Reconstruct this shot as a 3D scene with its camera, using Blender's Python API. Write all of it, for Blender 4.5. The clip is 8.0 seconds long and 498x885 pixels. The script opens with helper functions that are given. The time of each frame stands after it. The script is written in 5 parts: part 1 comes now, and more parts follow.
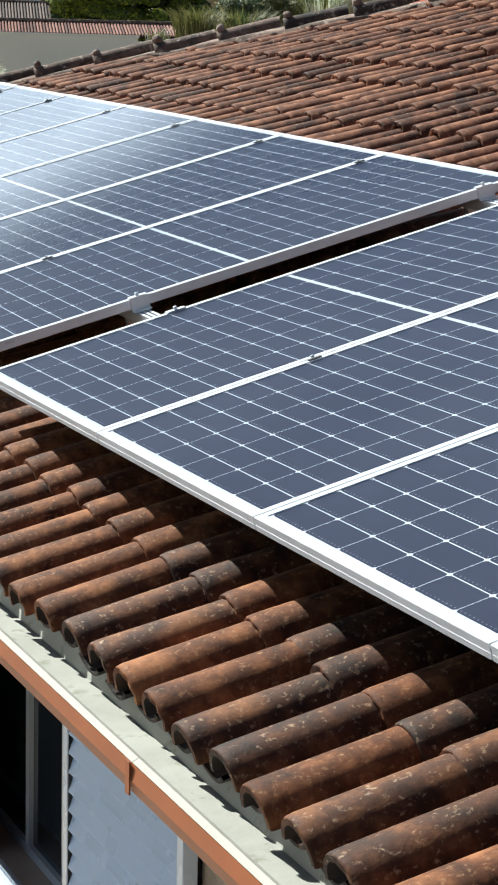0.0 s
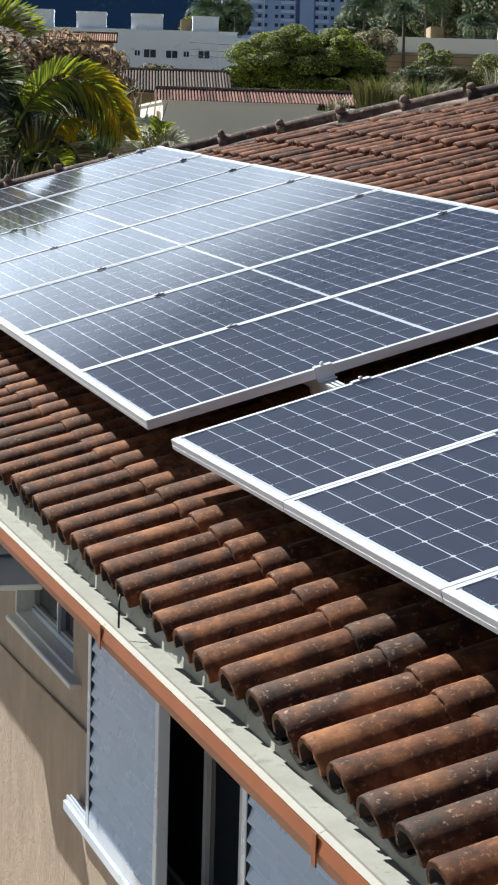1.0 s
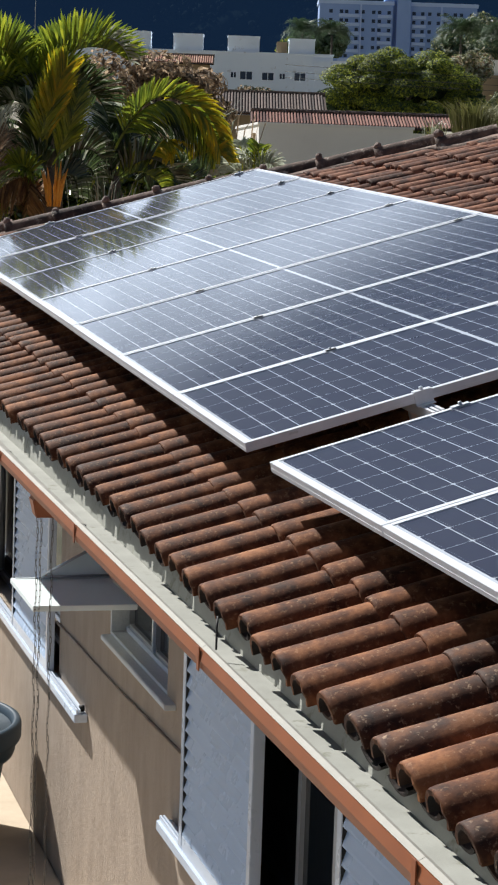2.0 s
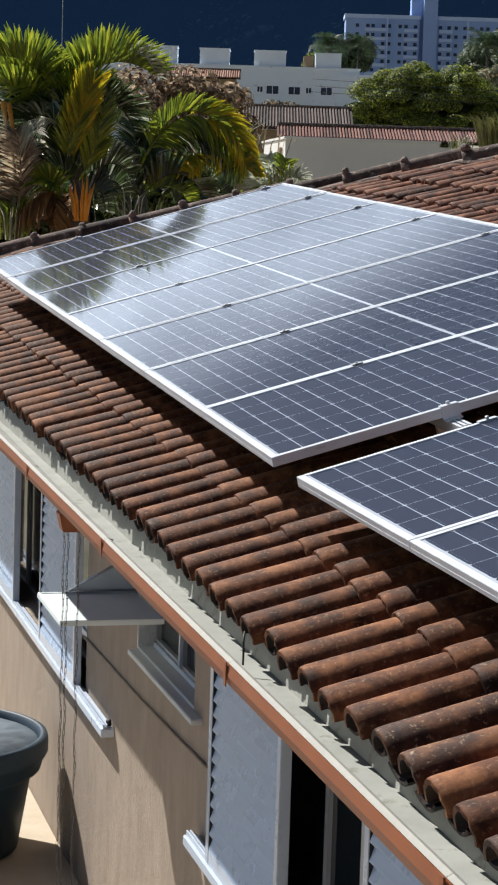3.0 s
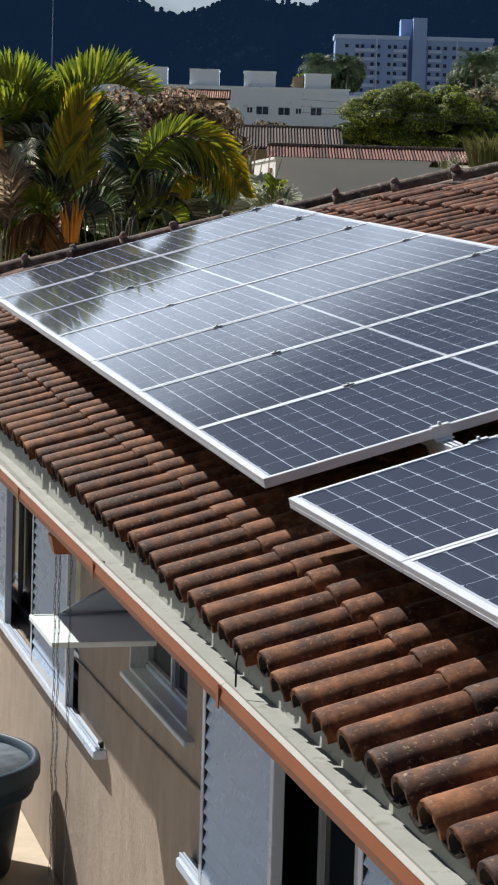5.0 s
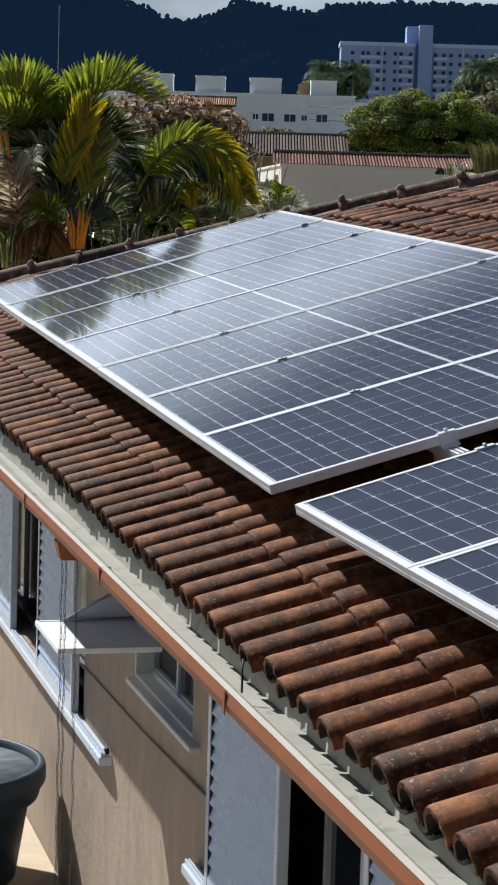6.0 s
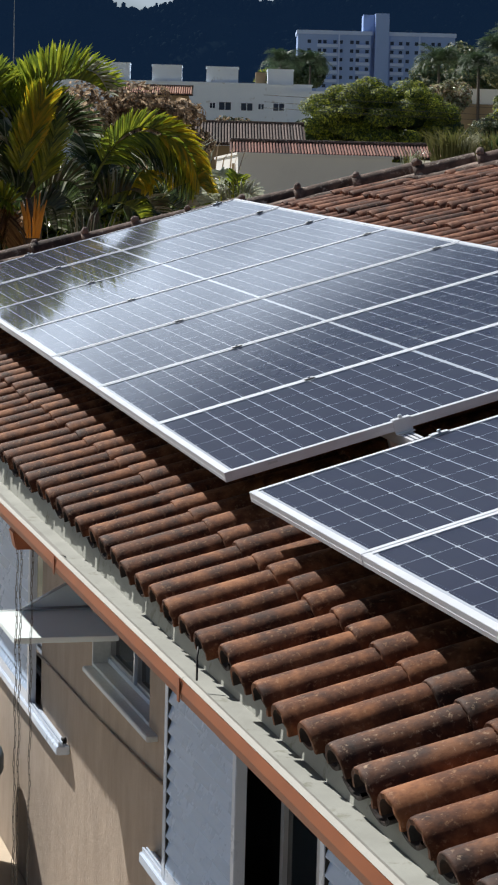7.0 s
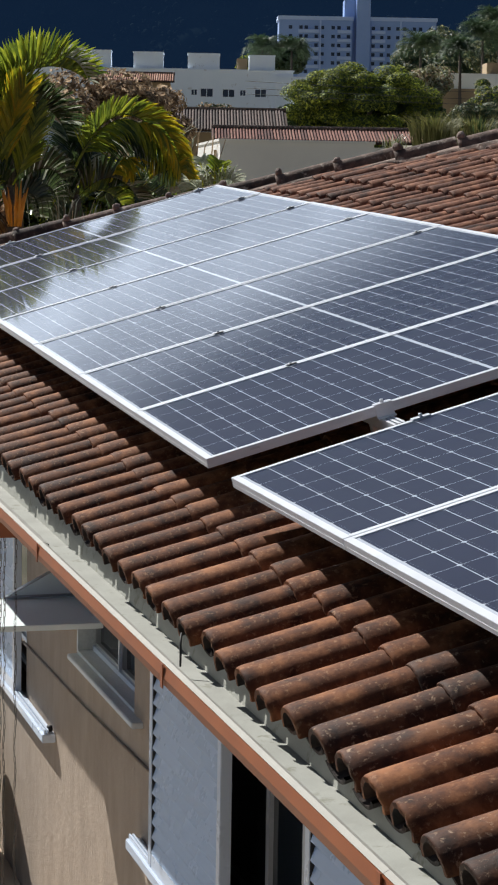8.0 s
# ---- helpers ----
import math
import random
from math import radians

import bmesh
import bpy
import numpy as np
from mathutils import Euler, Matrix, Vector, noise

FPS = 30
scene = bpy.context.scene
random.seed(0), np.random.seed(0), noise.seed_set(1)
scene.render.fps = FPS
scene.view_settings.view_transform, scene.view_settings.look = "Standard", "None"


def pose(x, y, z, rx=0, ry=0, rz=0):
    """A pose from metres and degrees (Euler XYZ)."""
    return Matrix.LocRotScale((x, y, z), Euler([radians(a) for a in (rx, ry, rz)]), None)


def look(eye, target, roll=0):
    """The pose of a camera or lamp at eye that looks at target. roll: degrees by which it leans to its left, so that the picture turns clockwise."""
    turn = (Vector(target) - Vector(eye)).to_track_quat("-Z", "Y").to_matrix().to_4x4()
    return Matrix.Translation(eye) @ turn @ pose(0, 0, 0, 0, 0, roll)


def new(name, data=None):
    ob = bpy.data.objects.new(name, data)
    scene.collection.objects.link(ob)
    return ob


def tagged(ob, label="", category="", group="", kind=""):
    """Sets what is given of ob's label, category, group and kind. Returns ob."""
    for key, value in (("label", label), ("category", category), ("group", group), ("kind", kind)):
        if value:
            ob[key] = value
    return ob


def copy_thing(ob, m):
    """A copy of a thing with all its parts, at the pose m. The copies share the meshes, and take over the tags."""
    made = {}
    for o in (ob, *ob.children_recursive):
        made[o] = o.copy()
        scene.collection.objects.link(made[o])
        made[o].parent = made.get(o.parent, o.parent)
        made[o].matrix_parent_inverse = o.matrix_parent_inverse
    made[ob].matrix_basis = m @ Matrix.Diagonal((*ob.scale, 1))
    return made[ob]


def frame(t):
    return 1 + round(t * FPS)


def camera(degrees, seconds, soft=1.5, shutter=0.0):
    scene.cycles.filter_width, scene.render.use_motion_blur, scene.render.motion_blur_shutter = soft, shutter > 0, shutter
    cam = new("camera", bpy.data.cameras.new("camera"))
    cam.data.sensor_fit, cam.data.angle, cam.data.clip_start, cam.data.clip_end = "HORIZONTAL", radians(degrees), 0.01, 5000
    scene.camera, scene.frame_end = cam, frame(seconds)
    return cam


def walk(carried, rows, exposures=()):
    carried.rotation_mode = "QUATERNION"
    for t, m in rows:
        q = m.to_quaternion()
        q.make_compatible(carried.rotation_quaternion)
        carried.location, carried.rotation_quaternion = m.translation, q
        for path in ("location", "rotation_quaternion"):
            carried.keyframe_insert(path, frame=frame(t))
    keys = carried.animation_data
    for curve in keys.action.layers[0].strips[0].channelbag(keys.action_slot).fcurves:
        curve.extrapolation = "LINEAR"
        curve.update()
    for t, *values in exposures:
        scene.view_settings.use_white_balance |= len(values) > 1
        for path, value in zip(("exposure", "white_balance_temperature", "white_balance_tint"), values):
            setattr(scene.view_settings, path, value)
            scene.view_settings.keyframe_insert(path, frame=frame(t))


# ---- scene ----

# ---- camera ----
cam = camera(13.204, 8.0, soft=2.1)
PATH = [
    (0.0, (-1.8781, -7.3548, 0.909), (1.8302, 1.7973, -0.6683), 1.137),
    (0.5, (-1.891, -7.3197, 0.9007), (1.4397, 1.9977, -0.5459), 1.299),
    (1.0, (-1.921, -7.3442, 0.9173), (1.0484, 2.1176, -0.3697), 1.527),
    (1.5, (-1.9327, -7.3384, 0.9172), (0.768, 2.1985, -0.4073), 1.57),
    (2.0, (-1.9491, -7.347, 0.9235), (0.6141, 2.2441, -0.277), 1.918),
    (2.2, (-1.9491, -7.3462, 0.9239), (0.502, 2.2779, -0.2459), 2.1),
    (3.3, (-1.9491, -7.3421, 0.9261), (0.5019, 2.29, -0.1764), 1.744),
    (3.5, (-1.9491, -7.3414, 0.9265), (0.51, 2.292, -0.1467), 1.748),
    (4.0, (-1.9543, -7.3457, 0.9279), (0.4962, 2.2882, -0.16), 1.919),
    (4.2, (-1.9536, -7.3449, 0.9283), (0.5186, 2.2861, -0.1353), 1.78),
    (5.3, (-1.9495, -7.3405, 0.9307), (0.5246, 2.2938, -0.0994), 1.55),
    (5.5, (-1.9488, -7.3397, 0.9311), (0.4925, 2.3049, -0.0797), 1.338),
    (6.0, (-1.9554, -7.3448, 0.929), (0.5042, 2.2946, -0.0869), 1.695),
    (6.5, (-1.9473, -7.3394, 0.9266), (0.6144, 2.2701, -0.1203), 1.563),
    (7.0, (-1.9378, -7.3431, 0.9231), (0.7059, 2.2426, -0.1377), 1.472),
    (7.5, (-1.9301, -7.3497, 0.9223), (0.8354, 2.1973, -0.1762), 1.471),
    (8.0, (-1.9262, -7.3463, 0.9201), (0.783, 2.2142, -0.2009), 0.956),
]
walk(cam, [(t, look(e, g, r)) for t, e, g, r in PATH], [(0.0, 0.97, 6350, 3), (0.5, 0.88, 6350, 4), (1.0, 0.74, 6400, 7), (2.0, 0.52, 6400, 10), (3.5, 0.48, 6400, 10), (5.5, 0.36, 6400, 10), (8.0, 0.36, 6400, 10)])

# ---- light ----
SUN_WAY = Vector((-0.645, 1.4, 1.47)).normalized()
world = bpy.data.worlds.new("sky")
scene.world = world
world.use_nodes = True
wn = world.node_tree


def wnode(kind, **values):
    n = wn.nodes.new(kind)
    for k, v in values.items():
        n.inputs[k].default_value = v
    return n


sky = wn.nodes.new("ShaderNodeTexSky")
sky.sky_type, sky.sun_disc = "NISHITA", False
sky.sun_elevation = math.asin(SUN_WAY.z)
sky.sun_rotation = math.atan2(SUN_WAY.x, SUN_WAY.y)
sky.air_density, sky.dust_density, sky.ozone_density = 1.0, 0.3, 1.6
background = wn.nodes["Background"]
background.inputs["Strength"].default_value = 0.028
# broken cloud, thicker low over the hills
coord = wn.nodes.new("ShaderNodeTexCoord")
stretch = wn.nodes.new("ShaderNodeMapping")
stretch.inputs["Scale"].default_value = (1.0, 1.0, 3.2)
stretch.inputs["Location"].default_value = (0.35, 0.1, 0.2)
cloud = wnode("ShaderNodeTexNoise", Scale=2.6, Detail=6.0, Roughness=0.55)
ramp = wn.nodes.new("ShaderNodeValToRGB")
ramp.color_ramp.elements[0].position, ramp.color_ramp.elements[1].position = 0.36, 0.62
split = wn.nodes.new("ShaderNodeSeparateXYZ")
low = wn.nodes.new("ShaderNodeMapRange")
low.interpolation_type = "SMOOTHSTEP"
low.inputs["From Min"].default_value, low.inputs["From Max"].default_value = 0.3, 0.235
low.inputs["To Min"].default_value, low.inputs["To Max"].default_value = 0.0, 0.95
cover = wn.nodes.new("ShaderNodeMath")
cover.operation = "MULTIPLY"
mix = wn.nodes.new("ShaderNodeMixRGB")
# cloud is brightest on the sun's side
toward = wn.nodes.new("ShaderNodeVectorMath")
toward.operation = "DOT_PRODUCT"
toward.inputs[1].default_value = Vector((SUN_WAY.x, SUN_WAY.y, 0)).normalized()
shine = wn.nodes.new("ShaderNodeMapRange")
shine.inputs["From Min"].default_value, shine.inputs["From Max"].default_value = 0.0, 0.8
glow = wn.nodes.new("ShaderNodeMixRGB")
glow.inputs["Color1"].default_value, glow.inputs["Color2"].default_value = (5.6, 8.6, 14.0, 1), (82.0, 93.0, 108.0, 1)
wn.links.new(coord.outputs["Generated"], toward.inputs[0])
wn.links.new(toward.outputs["Value"], shine.inputs["Value"])
wn.links.new(shine.outputs[0], glow.inputs["Fac"])
# and darker towards its foot
foot = wn.nodes.new("ShaderNodeMapRange")
foot.inputs["From Min"].default_value, foot.inputs["From Max"].default_value = 0.13, 0.235
foot.inputs["To Min"].default_value, foot.inputs["To Max"].default_value = 0.25, 1.0
fade = wn.nodes.new("ShaderNodeVectorMath")
fade.operation = "SCALE"
wn.links.new(split.outputs["Z"], foot.inputs["Value"])
wn.links.new(foot.outputs[0], fade.inputs["Scale"])
wn.links.new(glow.outputs[0], fade.inputs[0])
wn.links.new(fade.outputs[0], mix.inputs["Color2"])
wn.links.new(coord.outputs["Generated"], stretch.inputs["Vector"])
wn.links.new(stretch.outputs["Vector"], cloud.inputs["Vector"])
wn.links.new(cloud.outputs[0], ramp.inputs[0])
wn.links.new(coord.outputs["Generated"], split.inputs[0])
wn.links.new(split.outputs["Z"], low.inputs["Value"])
wn.links.new(ramp.outputs[0], cover.inputs[0])
# a thin veil of cloud higher up
veil = wn.nodes.new("ShaderNodeMapRange")
veil.inputs["From Min"].default_value, veil.inputs["From Max"].default_value = 0.33, 0.45
veil.inputs["To Min"].default_value, veil.inputs["To Max"].default_value = 0.0, 0.12
both = wn.nodes.new("ShaderNodeMath")
wn.links.new(split.outputs["Z"], veil.inputs["Value"])
wn.links.new(low.outputs[0], both.inputs[0])
wn.links.new(veil.outputs[0], both.inputs[1])
wn.links.new(both.outputs[0], cover.inputs[1])
wn.links.new(cover.outputs[0], mix.inputs["Fac"])
wn.links.new(sky.outputs[0], mix.inputs["Color1"])
wn.links.new(mix.outputs[0], background.inputs["Color"])
sun = new("sun", bpy.data.lights.new("sun", "SUN"))
sun.data.energy, sun.data.angle, sun.data.color = 4.9, radians(0.55), (1.0, 0.97, 0.91)
sun.matrix_world = Matrix.Translation((-6, 10, 15)) @ SUN_WAY.to_track_quat("Z", "Y").to_matrix().to_4x4()


# ---- materials ----
def material(name, colours, scale=8.0, rough=(0.7, 0.8), metal=0.0, bump=0.0, bump_scale=60.0, spots=None, spot_scale=45.0,
             spot_from=0.62, spot_soft=0.1, shift=0.0, stretch=(1, 1, 1), coat=0.0, coat_rough=0.03, translucent=0.0, spec=0.5):
    """Noise between two or three colours, spots of another, fine bump; each piece is shifted by its own random number."""
    m = bpy.data.materials.new(name)
    m.use_nodes = True
    t = m.node_tree
    b = t.nodes["Principled BSDF"]

    def node(kind, **values):
        n = t.nodes.new(kind)
        for k, v in values.items():
            n.inputs[k].default_value = v
        return n

    tc = node("ShaderNodeTexCoord")
    info, geo = node("ShaderNodeObjectInfo"), node("ShaderNodeNewGeometry")
    add = node("ShaderNodeMath")
    t.links.new(info.outputs["Random"], add.inputs[0])
    t.links.new(geo.outputs["Random Per Island"], add.inputs[1])
    fract = node("ShaderNodeMath")
    fract.operation = "FRACT"
    t.links.new(add.outputs[0], fract.inputs[0])
    big = node("ShaderNodeVectorMath")
    big.operation = "SCALE"
    big.inputs[0].default_value = (37.0, 61.0, 17.0)
    t.links.new(fract.outputs[0], big.inputs["Scale"])
    mp = node("ShaderNodeMapping")
    mp.inputs["Scale"].default_value = stretch
    t.links.new(tc.outputs["Object"], mp.inputs["Vector"])
    t.links.new(big.outputs[0], mp.inputs["Location"])
    n1 = node("ShaderNodeTexNoise", Scale=scale, Detail=7.0, Roughness=0.62)
    t.links.new(mp.outputs[0], n1.inputs["Vector"])
    pick = node("ShaderNodeMath")
    pick.operation = "MULTIPLY_ADD"
    pick.inputs[1].default_value = shift
    t.links.new(fract.outputs[0], pick.inputs[0])
    sub = node("ShaderNodeMath")
    sub.inputs[1].default_value = -shift / 2
    t.links.new(n1.outputs[0], sub.inputs[0])
    t.links.new(sub.outputs[0], pick.inputs[2])
    cr = node("ShaderNodeValToRGB")
    el = cr.color_ramp.elements
    el[0].position, el[1].position = 0.33, 0.68
    el[0].color, el[1].color = (*colours[0], 1), (*colours[-1], 1)
    if len(colours) == 3:
        e = el.new(0.5)
        e.color = (*colours[1], 1)
    t.links.new(pick.outputs[0], cr.inputs[0])
    out = cr.outputs[0]
    if spots:
        n2 = node("ShaderNodeTexNoise", Scale=spot_scale, Detail=4.0, Roughness=0.7)
        t.links.new(mp.outputs[0], n2.inputs["Vector"])
        r2 = node("ShaderNodeValToRGB")
        r2.color_ramp.elements[0].position, r2.color_ramp.elements[1].position = spot_from, spot_from + spot_soft
        t.links.new(n2.outputs[0], r2.inputs[0])
        mx = node("ShaderNodeMixRGB")
        mx.inputs["Color2"].default_value = (*spots, 1)
        t.links.new(r2.outputs[0], mx.inputs["Fac"])
        t.links.new(out, mx.inputs["Color1"])
        out = mx.outputs[0]
    t.links.new(out, b.inputs["Base Color"])
    rr = node("ShaderNodeMapRange")
    rr.inputs["To Min"].default_value, rr.inputs["To Max"].default_value = rough
    t.links.new(n1.outputs[0], rr.inputs["Value"])
    t.links.new(rr.outputs[0], b.inputs["Roughness"])
    b.inputs["Metallic"].default_value = metal
    b.inputs["Specular IOR Level"].default_value = spec
    b.inputs["Coat Weight"].default_value, b.inputs["Coat Roughness"].default_value = coat, coat_rough
    if bump:
        n3 = node("ShaderNodeTexNoise", Scale=bump_scale, Detail=5.0, Roughness=0.65)
        t.links.new(mp.outputs[0], n3.inputs["Vector"])
        bp = node("ShaderNodeBump", Strength=bump, Distance=0.01)
        t.links.new(n3.outputs[0], bp.inputs["Height"])
        t.links.new(bp.outputs[0], b.inputs["Normal"])
    if translucent:
        tr = node("ShaderNodeBsdfTranslucent")
        t.links.new(out, tr.inputs["Color"])
        ms = node("ShaderNodeMixShader", Fac=translucent)
        t.links.new(b.outputs[0], ms.inputs[1])
        t.links.new(tr.outputs[0], ms.inputs[2])
        t.links.new(ms.outputs[0], t.nodes["Material Output"].inputs["Surface"])
    return m


CLAY = material("weathered clay tile", [(0.042, 0.0152, 0.0072), (0.136, 0.0485, 0.0195), (0.31, 0.126, 0.052)], 11, (0.66, 0.82), bump=0.16, bump_scale=55,
                spots=(0.45, 0.25, 0.13), spot_scale=58, spot_from=0.56, spot_soft=0.26, shift=0.13, spec=0.2)
CLAY_OLD = material("blackened old clay tile", [(0.022, 0.0092, 0.0052), (0.078, 0.0285, 0.0125), (0.21, 0.085, 0.035)], 11, (0.62, 0.8), bump=0.2, bump_scale=55,
                    spots=(0.5, 0.34, 0.22), spot_scale=52, spot_from=0.575, spot_soft=0.2, shift=0.13, spec=0.25)
CLAY_UPPER = material("reddish clay tile", [(0.042, 0.0152, 0.009), (0.142, 0.0525, 0.028), (0.32, 0.14, 0.077)], 9, (0.66, 0.82), bump=0.3, bump_scale=60,
                      spots=(0.42, 0.25, 0.15), spot_scale=32, spot_from=0.58, spot_soft=0.2, shift=0.16, spec=0.22)
# shade between and under the cover tiles is put into this dark colour
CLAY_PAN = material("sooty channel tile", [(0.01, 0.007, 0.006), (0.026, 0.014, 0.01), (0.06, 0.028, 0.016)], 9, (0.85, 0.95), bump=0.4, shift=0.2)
CLAY_RIDGE = material("mossy ridge tile", [(0.03, 0.021, 0.018), (0.085, 0.055, 0.042), (0.2, 0.13, 0.1)], 8, (0.8, 0.95), bump=0.5,
                      spots=(0.4, 0.34, 0.28), spot_scale=16, spot_from=0.57, shift=0.25)
MORTAR = material("lichened mortar", [(0.09, 0.06, 0.05), (0.2, 0.145, 0.118), (0.34, 0.27, 0.23)], 14, (0.8, 0.95), bump=0.5)
ALU = material("white anodised aluminium", [(0.61, 0.63, 0.67), (0.69, 0.71, 0.75)], 6, (0.25, 0.35), 0.05, spots=(0.48, 0.48, 0.48), spot_scale=18, spot_from=0.68)
STEEL = material("galvanised steel", [(0.5, 0.52, 0.54), (0.65, 0.66, 0.68)], 20, (0.3, 0.45), 0.6)
CELL = material("monocrystalline cell", [(0.0065, 0.0076, 0.025), (0.0112, 0.0128, 0.035)], 3, (0.35, 0.5), coat=0.66, coat_rough=0.05, shift=0.1, spec=0.05)
SOLDER = material("tinned solder", [(0.16, 0.17, 0.19), (0.22, 0.23, 0.25)], 9, (0.3, 0.4), coat=1.0, coat_rough=0.045)
BACKSHEET = material("white backsheet", [(0.46, 0.5, 0.56), (0.52, 0.56, 0.62)], 3, (0.35, 0.5), coat=0.7, coat_rough=0.05, spec=0.05)
BROWN = material("terracotta brown paint", [(0.22, 0.06, 0.016), (0.28, 0.08, 0.022)], 5, (0.45, 0.6), spots=(0.16, 0.07, 0.04), spot_scale=14, spot_from=0.66)
GUTTER_PAINT = material("pale grey green gutter paint", [(0.285, 0.288, 0.258), (0.355, 0.36, 0.325)], 5, (0.55, 0.75), spots=(0.2, 0.2, 0.155), spot_scale=9,
                        spot_from=0.58, bump=0.2, bump_scale=25)
LIP_PAINT = material("chalky pale paint", [(0.28, 0.265, 0.228), (0.36, 0.345, 0.3)], 6, (0.6, 0.8), spots=(0.36, 0.34, 0.28), spot_scale=12, spot_from=0.62, bump=0.2)
PLASTER = material("beige scratched plaster", [(0.3, 0.236, 0.182), (0.385, 0.307, 0.238)], 6, (0.85, 0.95), bump=1.0, bump_scale=45, stretch=(1, 1.2, 0.5),
                   spots=(0.33, 0.27, 0.21), spot_scale=24, spot_from=0.6)
CREAM = material("cream masonry", [(0.5, 0.41, 0.3), (0.6, 0.5, 0.38)], 4, (0.85, 0.95), bump=0.3)
# blue skylight in shade is tinted into the white shutters, most in the slats
SLAT = material("pale blue painted aluminium", [(0.38, 0.5, 0.69), (0.42, 0.54, 0.73)], 3, (0.2, 0.35))
WHITE = material("white painted aluminium", [(0.54, 0.61, 0.72), (0.57, 0.64, 0.75)], 1, (0.2, 0.35))
DARK_ALU = material("grey window aluminium", [(0.36, 0.38, 0.41), (0.43, 0.45, 0.48)], 8, (0.35, 0.5), 0.3)
# panes are opaque; the dark of the rooms is put into both colours below
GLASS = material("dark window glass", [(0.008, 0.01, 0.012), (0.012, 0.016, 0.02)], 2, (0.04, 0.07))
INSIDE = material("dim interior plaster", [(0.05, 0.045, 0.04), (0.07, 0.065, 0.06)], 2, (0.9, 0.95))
GRANITE = material("grey granite sill", [(0.5, 0.53, 0.55), (0.6, 0.63, 0.65)], 60, (0.4, 0.6))
CANOPY = material("white sheet metal", [(0.83, 0.91, 0.92), (0.87, 0.95, 0.96)], 3, (0.3, 0.4))
PAVING = material("grey concrete", [(0.12, 0.12, 0.115), (0.2, 0.195, 0.185)], 3, (0.85, 0.95), bump=0.3)
POT = material("dark blue grey plastic", [(0.022, 0.042, 0.062), (0.034, 0.06, 0.084)], 6, (0.45, 0.6), spec=0.3)
# the sky's reflection is put into the pale water colour
WATER = material("still water", [(0.1, 0.14, 0.175), (0.26, 0.31, 0.36)], 12, (0.25, 0.5))
CHAIN = material("tarnished chain", [(0.05, 0.043, 0.036), (0.12, 0.1, 0.08)], 30, (0.5, 0.7), 0.3)
BLACK = material("black cable", [(0.012, 0.012, 0.012), (0.02, 0.02, 0.02)], 10, (0.6, 0.7))
LEAF = material("palm leaf", [(0.075, 0.115, 0.016), (0.19, 0.25, 0.025), (0.4, 0.43, 0.036)], 5, (0.2, 0.32), shift=0.3, translucent=0.5, spec=0.6)
# darker copy of the palm leaf, with shade put in for inner fronds
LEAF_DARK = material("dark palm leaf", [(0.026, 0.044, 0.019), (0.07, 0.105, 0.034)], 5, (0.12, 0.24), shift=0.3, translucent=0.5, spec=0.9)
LEAF_YELLOW = material("yellowing palm leaf", [(0.15, 0.19, 0.013), (0.38, 0.35, 0.016), (0.62, 0.42, 0.018)], 4, (0.35, 0.5), shift=0.3, translucent=0.55)
# pale leaf colour that also paints white glints of sun on fronds
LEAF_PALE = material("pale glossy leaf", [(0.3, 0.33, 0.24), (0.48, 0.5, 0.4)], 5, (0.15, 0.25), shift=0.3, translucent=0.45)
LEAF_DRY = material("dry brown frond", [(0.12, 0.085, 0.055), (0.32, 0.235, 0.15), (0.6, 0.46, 0.32)], 6, (0.7, 0.9), shift=0.4, translucent=0.45)
LEAF_RUST = material("rusty dead frond", [(0.09, 0.04, 0.012), (0.2, 0.1, 0.03), (0.33, 0.18, 0.06)], 6, (0.6, 0.8), shift=0.4, translucent=0.5)
STEM_ORANGE = material("orange palm stem", [(0.6, 0.22, 0.015), (0.75, 0.33, 0.03)], 6, (0.4, 0.5))
BARK = material("grey palm bark", [(0.07, 0.055, 0.04), (0.14, 0.11, 0.085)], 9, (0.85, 0.95), bump=0.5, stretch=(1, 1, 4))
FOLIAGE = material("mango foliage", [(0.06, 0.095, 0.015), (0.24, 0.3, 0.034), (0.58, 0.62, 0.075)], 0.5, (0.5, 0.65), shift=0.45, translucent=0.4)
FOLIAGE_OLIVE = material("olive foliage", [(0.08, 0.095, 0.04), (0.22, 0.23, 0.1), (0.42, 0.4, 0.21)], 0.5, (0.5, 0.65), shift=0.45, translucent=0.45)
FOLIAGE_DARK = material("dull foliage", [(0.035, 0.065, 0.032), (0.07, 0.115, 0.05)], 0.5, (0.5, 0.6), shift=0.4, translucent=0.3)
GRASS = material("tall dry grass", [(0.1, 0.11, 0.03), (0.2, 0.19, 0.07)], 2, (0.6, 0.8), shift=0.5, translucent=0.3)
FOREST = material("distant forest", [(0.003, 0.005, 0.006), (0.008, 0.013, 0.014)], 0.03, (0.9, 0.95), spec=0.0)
# haze before the hill is painted as a faint blue glow of the forest
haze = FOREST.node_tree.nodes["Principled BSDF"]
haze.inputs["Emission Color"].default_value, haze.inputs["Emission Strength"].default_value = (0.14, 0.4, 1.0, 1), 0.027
EARTH = material("earth and scrub", [(0.12, 0.125, 0.07), (0.24, 0.21, 0.15), (0.34, 0.29, 0.22)], 0.25, (0.9, 0.97), bump=0.4, bump_scale=3)
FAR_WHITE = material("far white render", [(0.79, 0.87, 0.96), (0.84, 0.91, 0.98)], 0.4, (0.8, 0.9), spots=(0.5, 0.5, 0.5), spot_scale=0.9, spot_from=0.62)
